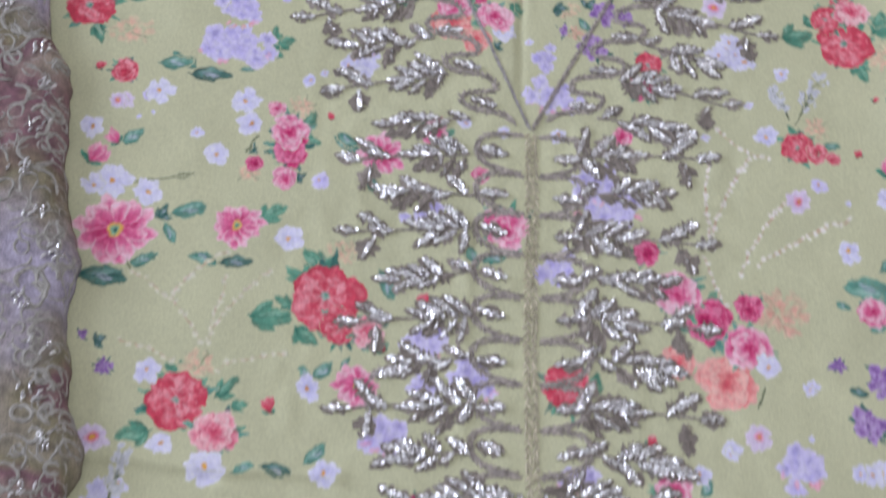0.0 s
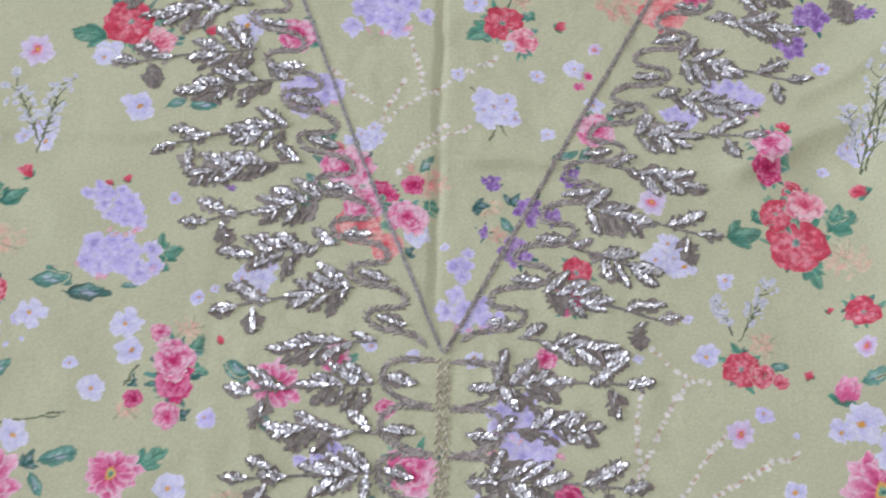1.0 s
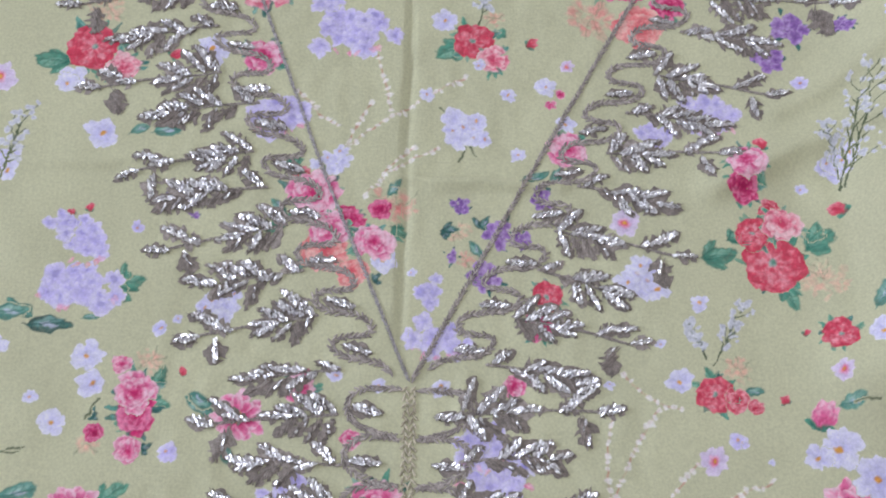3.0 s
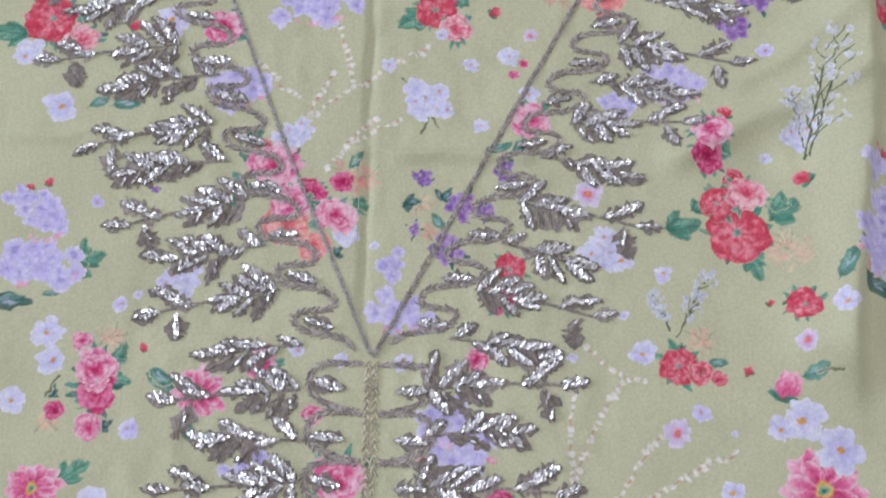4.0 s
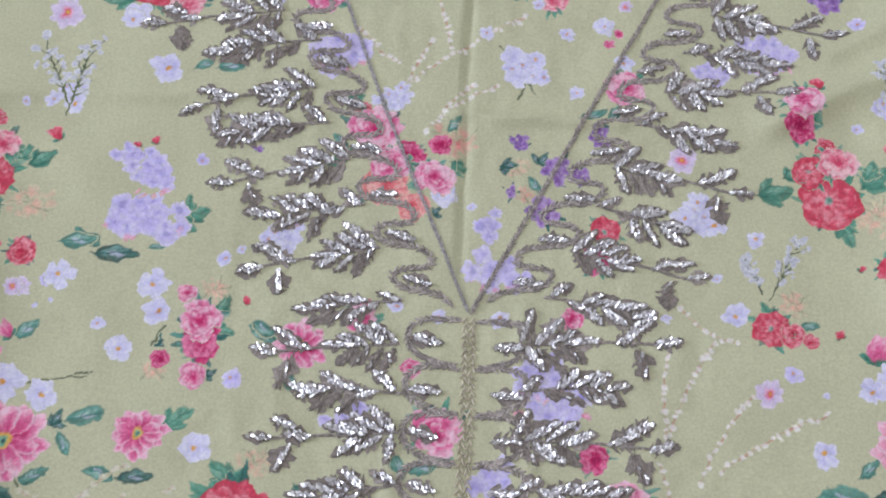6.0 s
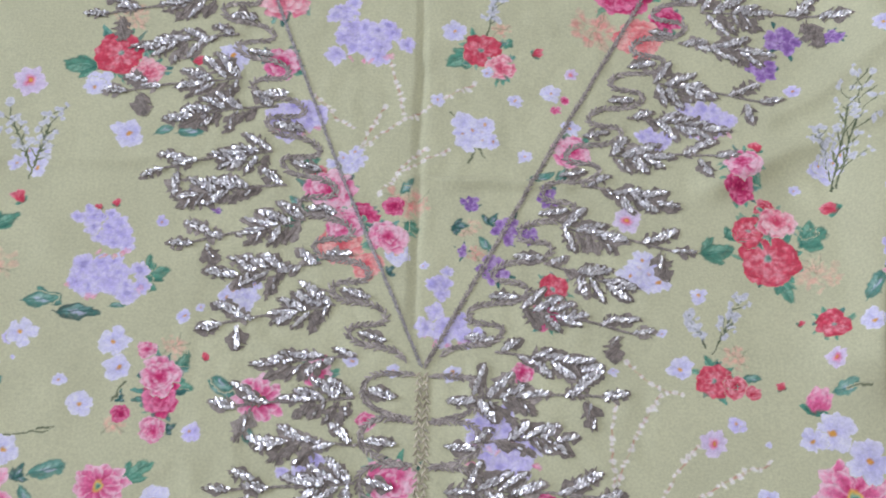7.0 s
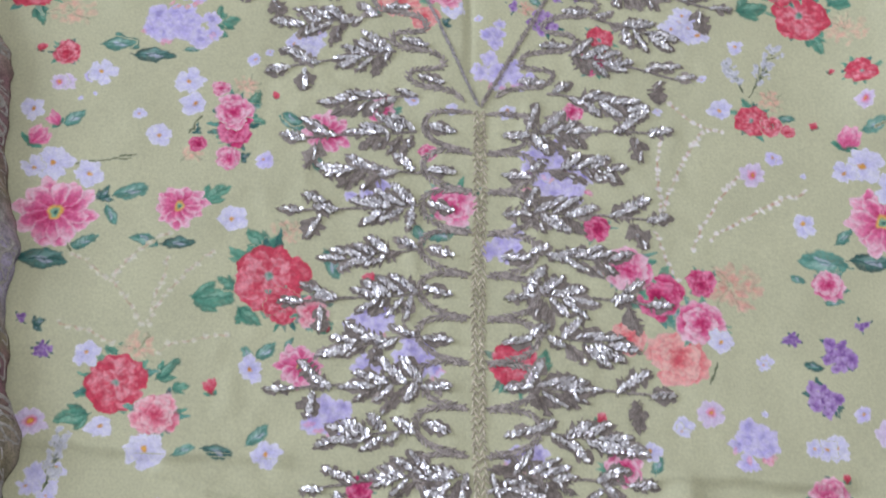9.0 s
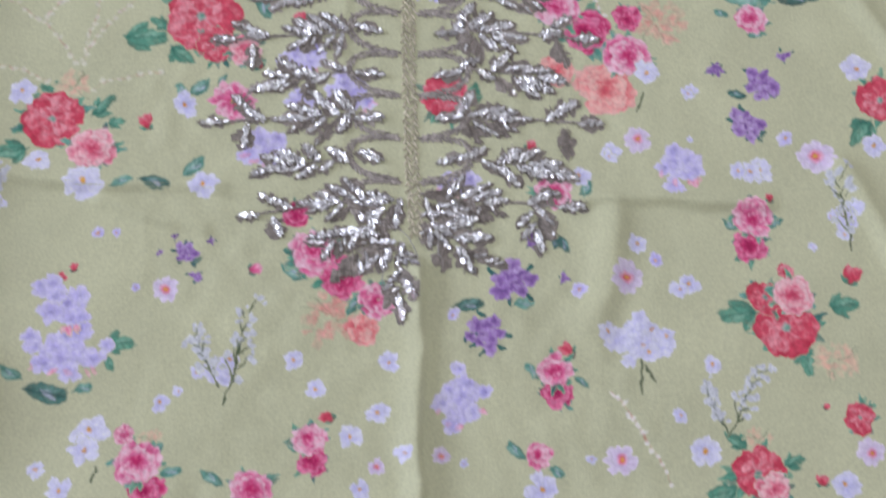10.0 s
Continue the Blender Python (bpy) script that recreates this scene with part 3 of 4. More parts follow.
rose(-61, 115, 5.4, "red")
rose(154, 0, 9.6, "red")
rose(165, -2, 6.8, "red")
rose(174, -6, 4.2, "red")
rose(194, 99, 10.2, "salmon")
rose(-162, 176, 9.6, "salmon")
rose(39, 192, 9.0, "salmon")
rose(-89, 236, 16.5, "salmon")
rose(-86, -131, 9.0, "salmon")
rose(-162, -192, 11.9, "salmon")
rose(-250, 83, 8.9, "salmon")
rose(195, -266, 10.8, "salmon")
rose(175, -368, 8.5, "salmon")
rose(-136, -11, 10.8, "pink")
rose(-144, 3, 5.1, "pink")
rose(-137, -41, 6.9, "pink")
rose(-130, -358, 10.7, "pink")
rose(-137, -344, 4.8, "pink")
rose(176, 134, 10.1, "pink")
rose(70, -309, 9.1, "pink")
rose(-50, -345, 8.0, "pink")
rose(178, -223, 10.8, "pink")
rose(-77, -370, 10.0, "pink")
rose(60, -353, 6.9, "pink")
rose(80, 137, 10.5, "pink")
rose(-271, 110, 8.9, "pink")
rose(80, -98, 13.5, "pink")
rose(118, -128, 12.6, "pink")
rose(188, -102, 8.9, "pink")
rose(-55, 104, 13.5, "pink")
rose(-45, 84, 10.5, "pink")
rose(-22, 77, 10.5, "pink")
rose(-49, -248, 11.9, "pink")
rose(-17, -273, 9.3, "pink")
rose(-55, -5, 8.5, "pink")
rose(52, -0, 6.2, "pink")
rose(-29, -32, 5.4, "pink")
rose(75, -210, 9.9, "pink")
rose(-87, 187, 11.1, "pink")
rose(76, 172, 2.9, "pink")
rose(71, 165, 3.0, "pink")
rose(-14, -65, 13.3, "pink")
rose(-135, -23, 10.2, "magenta")
rose(-154, -33, 5.1, "magenta")
rose(-126, -371, 9.0, "magenta")
rose(174, 119, 9.0, "magenta")
rose(71, -320, 8.0, "magenta")
rose(-49, -356, 7.5, "magenta")
rose(175, -239, 9.0, "magenta")
rose(96, -114, 13.5, "magenta")
rose(119, -104, 8.4, "magenta")
rose(64, -74, 7.8, "magenta")
rose(-36, 89, 9.0, "magenta")
rose(-19, 97, 6.6, "magenta")
rose(112, 251, 17.4, "magenta")
rose(137, 233, 9.5, "magenta")
rose(-35, -261, 10.8, "magenta")
rose(-58, -227, 7.1, "magenta")
rose(65, 33, 8.4, "magenta")
rose(-54, -0, 5.1, "magenta")
rose(105, -149, 16.5, "coral")
rose(79, -138, 10.5, "coral")
rose(-47, 71, 12.0, "coral")
rose(-32, 59, 8.5, "coral")
rose(121, 218, 14.3, "coral")
rose(-25, -288, 8.5, "coral")
rose(190, -143, 10.2, "purple")
rose(180, -168, 10.2, "purple")
rose(166, -135, 5.1, "purple")
rose(205, -125, 4.8, "purple")
rose(23, 101, 5.4, "purple")
rose(44, 85, 8.1, "purple")
rose(56, 82, 5.4, "purple")
rose(37, 60, 8.4, "purple")
rose(19, 71, 4.8, "purple")
rose(30, 61, 4.2, "purple")
rose(66, 106, 6.0, "purple")
rose(193, 202, 9.5, "purple")
rose(205, 223, 10.7, "purple")
rose(234, 223, 5.7, "purple")
rose(221, 245, 3.3, "purple")
rose(-112, -249, 5.9, "purple")
rose(-107, -261, 4.5, "purple")
rose(-100, -243, 2.6, "purple")
rose(-118, -240, 2.3, "purple")
rose(-125, -249, 2.0, "purple")
rose(51, -261, 10.8, "purple")
rose(37, -290, 10.8, "purple")
rose(78, -259, 4.2, "purple")
rose(63, -239, 5.4, "purple")
rose(-235, -142, 3.8, "purple")
rose(-222, -159, 5.1, "purple")
rose(-116, 89, 3.3, "purple")
rose(-131, 98, 2.8, "purple")
# buds
bud(223, 107, 4.8, "red")
bud(203, 36, 2.3, "red")
bud(61, 204, 3.5, "red")
bud(-136, -176, 4.3, "red")
bud(-81, -138, 4.8, "red")
bud(-223, 91, 4.4, "red")
bud(-245, 24, 2.4, "red")
bud(227, -254, 5.1, "red")
bud(206, -325, 2.5, "red")
bud(199, -363, 3.4, "red")
bud(185, 145, 4.4, "red")
bud(77, -298, 4.0, "red")
bud(-42, -334, 3.5, "red")
bud(187, -212, 3.0, "red")
bud(-134, 186, 3.8, "red")
bud(-57, -110, 4.2, "red")
bud(64, -184, 3.6, "red")
bud(-170, 90, 2.8, "red")
bud(-179, 87, 2.3, "red")
bud(263, 122, 2.9, "red")
bud(269, 124, 2.7, "red")
bud(-172, -263, 2.4, "red")
bud(-166, -258, 2.5, "red")
bud(-114, 1, 2.3, "red")
bud(189, -1, 2.7, "red")
bud(-233, -22, 4.8, "pink")
bud(-240, -33, 7.2, "pink")
bud(208, -9, 7.7, "pink")
bud(-77, -257, 3.2, "pink")
# loose sprays
spray(213, 65, 12.6, "peach")
spray(-175, 213, 10.5, "peach")
spray(-102, -85, 8.4, "peach")
spray(-174, -157, 9.9, "peach")
spray(-231, 49, 12.0, "peach")
spray(214, -301, 11.9, "peach")
spray(-130, 6, 7.1, "peach")
spray(166, 14, 8.4, "peach")
spray(169, -343, 7.1, "peach")
spray(-124, -346, 5.3, "peach")
spray(-157, -39, 6.9, "peach")
spray(39, 219, 6.3, "peach")
spray(22, 86, 6.5, "peach")
spray(27, 70, 5.0, "coral")
spray(136, -106, 15.9, "coral")
spray(-11, 99, 13.5, "coral")
spray(95, 224, 15.2, "coral")
spray(-39, -283, 16.5, "coral")
# open daisies
daisy(-225, -80, 19.8, "pink")
daisy(223, -62, 19.9, "pink")
daisy(-160, -73, 12.9, "pink")
daisy(-91, -162, 11.3, "pink")
daisy(-85, -22, 12.7, "pink")
daisy(152, -35, 7.7, "lilac")
daisy(218, 13, 5.7, "lilac")
daisy(80, 190, 4.1, "lilac")
daisy(-228, 166, 10.1, "lilac")
daisy(-233, 2, 5.4, "lilac")
daisy(120, -179, 7.8, "lilac")
daisy(-223, -199, 9.1, "lilac")
daisy(-122, -269, 7.1, "lilac")
daisy(109, -258, 9.6, "lilac")
daisy(101, -354, 8.5, "lilac")
daisy(226, -349, 7.4, "lilac")
daisy(216, -186, 10.8, "lilac")
daisy(13, -353, 4.8, "lilac")
daisy(-18, -359, 4.3, "lilac")
daisy(110, 95, 8.4, "lilac")
daisy(-229, 2, 6.0, "lilac")
# single white blossoms
blossom(3, 168, 4.5, "white")
blossom(48, 170, 4.8, "white")
blossom(53, 133, 4.8, "white")
blossom(68, 176, 6.0, "white")
blossom(148, 51, 5.4, "white")
blossom(136, 6, 7.9, "white")
blossom(237, 32, 7.9, "white")
blossom(127, 26, 3.4, "white")
blossom(206, 121, 3.2, "white")
blossom(181, -35, 2.3, "white")
blossom(178, -65, 7.9, "white")
blossom(-187, -16, 4.3, "white")
blossom(-175, -29, 7.4, "white")
blossom(-127, 23, 4.5, "white")
blossom(-119, 29, 2.8, "white")
blossom(-1, 61, 2.7, "white")
blossom(-37, 2, 5.1, "white")
blossom(-16, -3, 4.3, "white")
blossom(100, 3, 2.8, "white")
blossom(15, -2, 5.7, "white")
blossom(-189, 166, 8.9, "white")
blossom(-168, 134, 10.5, "white")
blossom(-115, 190, 11.1, "white")
blossom(-162, 7, 9.1, "white")
blossom(-158, -8, 7.9, "white")
blossom(79, 153, 6.3, "white")
blossom(-16, 67, 8.4, "white")
blossom(-191, 164, 7.5, "white")
blossom(31, 188, 4.1, "white")
blossom(12, 216, 7.9, "white")
blossom(-210, 10, 8.6, "white")
blossom(-245, -16, 7.5, "white")
blossom(-242, 109, 3.0, "white")
blossom(-220, -8, 1.8, "white")
blossom(-212, -5, 1.7, "white")
blossom(179, -196, 6.6, "white")
blossom(173, -196, 5.4, "white")
blossom(150, -150, 4.2, "white")
blossom(105, -189, 4.5, "white")
blossom(148, -178, 2.1, "white")
blossom(-199, -160, 8.2, "white")
blossom(-189, -200, 7.5, "white")
blossom(-165, -212, 10.8, "white")
blossom(-105, -212, 9.1, "white")
blossom(-117, -165, 7.9, "white")
blossom(-132, -78, 8.4, "white")
blossom(-230, -49, 11.4, "white")
blossom(-240, -53, 7.5, "white")
blossom(-210, -55, 9.6, "white")
blossom(214, -27, 12.8, "white")
blossom(233, -41, 12.6, "white")
blossom(128, -138, 7.5, "white")
blossom(260, 223, 7.9, "white")
blossom(204, -32, 7.1, "white")
blossom(-58, -305, 5.9, "white")
blossom(-47, -320, 5.7, "white")
blossom(-17, -331, 6.8, "white")
blossom(-30, -344, 6.4, "white")
blossom(-5, -353, 4.8, "white")
blossom(-12, -305, 5.7, "white")
blossom(-121, -328, 4.8, "white")
blossom(-113, -322, 2.7, "white")
blossom(-177, -361, 4.5, "white")
blossom(-165, -371, 6.5, "white")
blossom(-25, -370, 5.3, "white")
blossom(24, -356, 2.7, "white")
blossom(116, -239, 5.4, "white")
blossom(141, -261, 6.8, "white")
blossom(136, -264, 5.4, "white")
blossom(150, -304, 5.1, "white")
blossom(132, -331, 4.0, "white")
blossom(86, -354, 3.7, "white")
blossom(211, -365, 8.5, "white")
blossom(184, -195, 8.4, "white")
blossom(208, -239, 3.0, "white")
blossom(62, -369, 9.3, "white")
blossom(151, -148, 4.2, "white")
blossom(106, -187, 6.0, "white")
blossom(143, -349, 9.1, "white")
blossom(245, -131, 8.9, "white")
blossom(249, -178, 7.5, "white")
blossom(-153, -342, 9.1, "white")
blossom(-155, -352, 7.5, "white")
blossom(88, -200, 6.6, "white")
blossom(-117, -42, 5.9, "lavender")
blossom(-217, 6, 4.2, "lavender")
blossom(209, 185, 5.7, "lavender")
blossom(-136, -269, 2.7, "lavender")
blossom(-156, -239, 3.4, "lavender")
blossom(-147, -239, 2.8, "lavender")
blossom(125, -248, 4.5, "lavender")
blossom(200, -176, 5.1, "lavender")
blossom(-144, 79, 4.5, "lavender")
blossom(166, -25, 4.0, "lavender")
blossom(164, -24, 4.4, "lavender")
blossom(85, -265, 4.2, "lavender")
blossom(20, -280, 4.0, "lavender")
# dense bunches
bunch(-171, 45, 24.6, 13.5, "lavender")
bunch(-169, 70, 11.9, 13.6, "lavender")
bunch(-182, 80, 6.2, 6.2, "lavender")
bunch(-39, 207, 20.6, 15.9, "lavender")
bunch(-52, 226, 10.5, 6.6, "lavender")
bunch(-168, -302, 22.7, 12.0, "lavender")
bunch(-167, -280, 12.0, 12.0, "lavender")
bunch(-177, -270, 5.9, 5.3, "lavender")
bunch(23, -323, 12.8, 16.4, "lavender")
bunch(260, 71, 13.5, 18.0, "lavender")
bunch(260, 113, 7.2, 7.8, "lavender")
bunch(266, 94, 7.5, 12.0, "lavender")
bunch(144, -193, 14.4, 12.0, "lavender")
bunch(43, -47, 19.7, 12.7, "lavender")
bunch(37, -31, 12.7, 14.3, "lavender")
bunch(32, -32, 9.5, 7.9, "lavender")
bunch(16, -87, 9.6, 7.5, "lavender")
bunch(-31, -156, 13.5, 13.5, "lavender")
bunch(-55, -136, 13.5, 9.0, "lavender")
bunch(-73, -188, 12.8, 11.4, "lavender")
bunch(-58, -59, 10.1, 7.9, "lavender")
bunch(13, 24, 15.6, 9.9, "lavender")
bunch(8, 51, 7.5, 6.0, "lavender")
bunch(-76, 152, 15.0, 13.5, "lavender")
bunch(158, 164, 17.4, 12.7, "lavender")
bunch(129, 149, 9.5, 5.7, "lavender")
bunch(25, -208, 11.9, 7.1, "lavender")
bunch(-54, -160, 7.5, 7.5, "lavender")
bunch(26, 147, 14.6, 12.0, "white")
bunch(115, -291, 18.1, 13.0, "white")
bunch(227, 136, 11.4, 8.9, "white")
bunch(-218, 116, 10.8, 8.4, "white")
bunch(-94, -312, 11.9, 8.5, "white")
bunch(228, -224, 9.0, 9.6, "white")
bunch(-213, -229, 11.2, 9.4, "white")
bunch(120, 62, 12.5, 12.5, "white")
bunch(-97, 37, 11.9, 7.4, "white")
bunch(-44, 123, 11.4, 7.8, "white")
bunch(225, 136, 3.0, 3.0, "white")
# gypsophila sprigs: foot, tip
sprig(228, 120, 249, 189)
sprig(227, 127, 220, 158)
sprig(-220, 103, -211, 147)
sprig(-219, 109, -236, 144)
sprig(-91, -329, -80, -279)
sprig(-94, -320, -106, -293)
sprig(229, -240, 226, -199)
sprig(153, 16, 171, 50)
sprig(150, 19, 142, 39)
sprig(155, -341, 174, -306)
sprig(154, -340, 146, -317)
sprig(31, 215, 37, 245)
sprig(-212, -234, -206, -206)
sprig(226, 119, 241, 186)
# stems: start, end
stem(26, 138, 21, 127)
stem(26, 138, 31, 131)
stem(11, 160, 19, 155)
stem(114, -302, 114, -320)
stem(116, -305, 121, -313)
stem(-222, -50, -188, -44)
stem(-219, -95, -213, -105)
stem(-195, -43, -187, -42)
stem(-154, -15, -159, -26)
stem(126, -151, 121, -162)
stem(-69, 67, -65, 65)
stem(-149, -360, -151, -368)
stem(223, -2, 235, -2)
# green leaves
leaf(161, 79, 18.6, 9, "green")
leaf(170, 91, 10.2, 31, "green")
leaf(197, 55, 13.2, -72, "green")
leaf(214, 89, 16.8, 34, "green")
leaf(211, 94, 10.8, 63, "green")
leaf(-202, 178, 18.0, 180, "green")
leaf(14, 196, 15.9, -153, "green")
leaf(43, 210, 8.2, 45, "green")
leaf(-118, -90, 14.4, 135, "green")
leaf(-137, -126, 19.8, 0, "green")
leaf(-119, -136, 13.1, -45, "green")
leaf(-132, -117, 10.2, 153, "green")
leaf(-186, -159, 11.9, 153, "green")
leaf(-204, -195, 15.9, -169, "green")
leaf(-157, -167, 12.5, 45, "green")
leaf(-150, -177, 8.5, 11, "green")
leaf(-276, 76, 12.7, 180, "green")
leaf(-248, 45, 12.1, -74, "green")
leaf(-228, 76, 12.7, 31, "green")
leaf(-238, 79, 9.5, 51, "green")
leaf(164, -277, 18.0, -171, "green")
leaf(199, -303, 13.2, -81, "green")
leaf(222, -271, 13.8, 9, "green")
leaf(158, -343, 10.2, 135, "green")
leaf(187, -354, 10.2, 22, "green")
leaf(149, -370, 14.2, -171, "green")
leaf(242, -171, 16.8, -130, "green")
leaf(152, 10, 10.2, 117, "green")
leaf(144, 5, 7.4, 180, "green")
leaf(-141, -63, 15.0, 39, "green")
leaf(34, -153, 11.4, 63, "green")
leaf(-125, -2, 9.6, 63, "green")
leaf(-123, -17, 9.6, -18, "green")
leaf(184, 124, 8.2, -39, "green")
leaf(-143, 48, 13.1, 18, "green")
leaf(-148, 41, 10.2, -45, "green")
leaf(-149, 54, 9.0, 72, "green")
leaf(-141, -298, 13.3, 0, "green")
leaf(-146, -309, 8.0, -59, "green")
leaf(250, 67, 9.0, -141, "green")
leaf(-77, -103, 15.6, -59, "teal")
leaf(-109, -155, 11.9, 45, "teal")
leaf(-118, -157, 8.5, 121, "teal")
leaf(-98, -150, 7.8, 59, "teal")
leaf(-104, -17, 15.3, 141, "teal")
leaf(-89, -41, 13.2, -63, "teal")
leaf(-20, -83, 12.6, 18, "teal")
leaf(-32, -83, 10.8, -63, "teal")
leaf(16, -169, 12.0, 0, "teal")
leaf(106, -123, 10.8, 56, "teal")
leaf(-208, -97, 13.8, 31, "teal")
leaf(-186, -65, 17.4, 22, "teal")
leaf(-196, -80, 11.4, -63, "teal")
leaf(-177, -94, 13.8, 162, "teal")
leaf(187, -88, 24.1, 171, "teal")
leaf(172, -99, 8.2, 149, "teal")
leaf(191, -112, 9.0, 0, "teal")
leaf(-146, -211, 10.7, 31, "teal")
leaf(-110, -201, 13.1, 45, "teal")
leaf(91, -209, 10.8, 72, "teal")
leaf(-199, 31, 14.2, 153, "teal")
leaf(-149, 138, 10.2, 27, "teal")
leaf(-134, 138, 13.8, 9, "teal")
leaf(-99, 192, 12.7, 27, "teal")
leaf(62, 119, 13.8, 27, "teal")
leaf(74, 122, 10.8, 63, "teal")
leaf(-72, 96, 10.2, 129, "teal")
leaf(-66, 122, 9.6, 40, "green")
leaf(-74, 84, 10.5, -160, "green")
leaf(-8, 84, 9.0, -30, "green")
leaf(-12, 110, 9.5, 60, "teal")
leaf(-60, 62, 10.0, -140, "teal")
leaf(-104, -14, 12.3, 149, "teal")
leaf(32, 76, 10.2, 129, "teal")
leaf(174, 3, 9.1, 9, "teal")
leaf(223, -2, 12.0, 18, "teal")
leaf(-59, -259, 11.9, 149, "teal")
leaf(-29, -276, 9.6, 59, "teal")
leaf(-95, -365, 10.7, 149, "teal")
leaf(49, -350, 9.6, 135, "teal")
leaf(69, -361, 8.0, -37, "teal")
leaf(-58, -348, 8.0, 149, "teal")
leaf(59, -309, 8.5, 135, "teal")
leaf(84, -315, 7.4, -37, "teal")
leaf(166, -227, 9.0, 149, "teal")
leaf(190, -226, 8.4, 31, "teal")
leaf(-222, -21, 12.1, 39, "teal")
leaf(-203, 29, 15.9, 8, "teal")
leaf(241, 55, 16.8, 63, "teal")
leaf(-193, -314, 11.5, 149, "teal")
leaf(-157, -321, 9.1, 22, "teal")
leaf(200, -72, 11.5, 45, "teal")
leaf(57, -273, 10.2, 18, "teal")
leaf(-162, 28, 8.5, 9, "teal")
leaf(-114, -362, 9.1, 11, "teal")
leaf(-183, 23, 19.3, 0, "dark")
leaf(-200, -65, 12.0, 72, "dark")
leaf(-228, -108, 23.8, 0, "dark")
leaf(-159, -95, 14.8, 9, "dark")
leaf(-129, -211, 14.8, -11, "dark")
leaf(215, -87, 22.8, 0, "dark")
leaf(37, 93, 11.4, 59, "dark")
leaf(20, 87, 12.0, 9, "dark")
leaf(-127, -39, 8.0, 22, "dark")
leaf(-156, -21, 10.2, 81, "dark")
leaf(-174, -324, 19.2, -11, "dark")
leaf(260, 48, 17.0, -31, "dark")
leaf(195, -148, 12.0, -63, "dark")
leaf(174, -149, 12.0, 171, "dark")
leaf(186, -177, 10.2, -72, "dark")
leaf(-223, -144, 9.6, 18, "dark")
leaf(29, -275, 14.2, 11, "dark")
leaf(-106, -252, 7.4, 37, "dark")
leaf(79, -243, 12.0, -59, "dark")
leaf(-18, 58, 7.4, 59, "dark")
# strings of dots: start, bend, end
dots(108, 10, 122, -10, 137, -8)
dots(125, -10, 110, -31, 98, -69)
dots(101, -15, 97, -43, 101, -69)
dots(144, -36, 127, -57, 116, -83)
dots(180, -45, 152, -56, 126, -77)
dots(-26, 194, -19, 173, -16, 157)
dots(24, 179, -3, 165, -38, 134)
dots(-27, 160, -34, 148, -39, 132)
dots(10, 135, -11, 125, -27, 105)
dots(-2, 134, -14, 129, -20, 113)
dots(-67, 167, -54, 150, -43, 146)
dots(-213, -105, -190, -115, -174, -142, 0.4)
dots(-164, -89, -188, -105, -191, -120, 0.4)
dots(-215, -144, -199, -148, -187, -153, 0.4)
dots(-140, -99, -162, -117, -170, -142, 0.4)
dots(-130, -147, -150, -149, -164, -157, 0.4)
dots(99, -320, 113, -338, 125, -366)
dots(-163, -104, -167, -124, -170, -140, 0.4)
dots(96, -74, 99, -90, 107, -103)


# ---- bead embroidery ----
def strand(bm, points, radius, sides=5):
    """A short tube through points, closed at its ends."""
    rings = []
    for i, p in enumerate(points):
        ahead = (points[min(i + 1, len(points) - 1)] - points[max(i - 1, 0)]).normalized()
        across = ahead.cross(Vector((0, 0, 1)))
        across = across.normalized() if across.length > 1e-6 else Vector((1, 0, 0))
        up = across.cross(ahead)
        r = radius * (0.62 if i in (0, len(points) - 1) else 1.0) * MM
        rings.append([bm.verts.new(p + r * (across * math.cos(2 * math.pi * j / sides + 0.3) + up * math.sin(2 * math.pi * j / sides + 0.3))) for j in range(sides)])
    for a, b in zip(rings, rings[1:]):
        for j in range(sides):
            bm.faces.new((a[j], a[(j + 1) % sides], b[(j + 1) % sides], b[j]))
    bm.faces.new(rings[0][::-1])
    bm.faces.new(rings[-1])


def facet_bead(bm, x, y, rise, turn, half, broad, tilt, roll):
    """A flat-cut long bead: a hexagon with a smaller table on top, tipped along and across."""
    ct, st = math.cos(turn), math.sin(turn)
    table = rnd.choice((0.25, 0.6, 0.7))
    rings = []
    for size, up in ((1.0, 0.0), (table, 0.7)):
        ring = []
        for u, v in ((1, 0), (0.55, 1), (-0.55, 1), (-1, 0), (-0.55, -1), (0.55, -1)):
            pu, pv = half * u * (1 - (1 - size) * 0.5), broad * v * size
            ring.append(bm.verts.new(at(x + ct * pu - st * pv, y + st * pu + ct * pv, rise + up * broad + tilt * pu + roll * pv)))
        rings.append(ring)
    low, top = rings
    for i in range(6):
        bm.faces.new((low[i], low[(i + 1) % 6], top[(i + 1) % 6], top[i]))
    bm.faces.new(top)


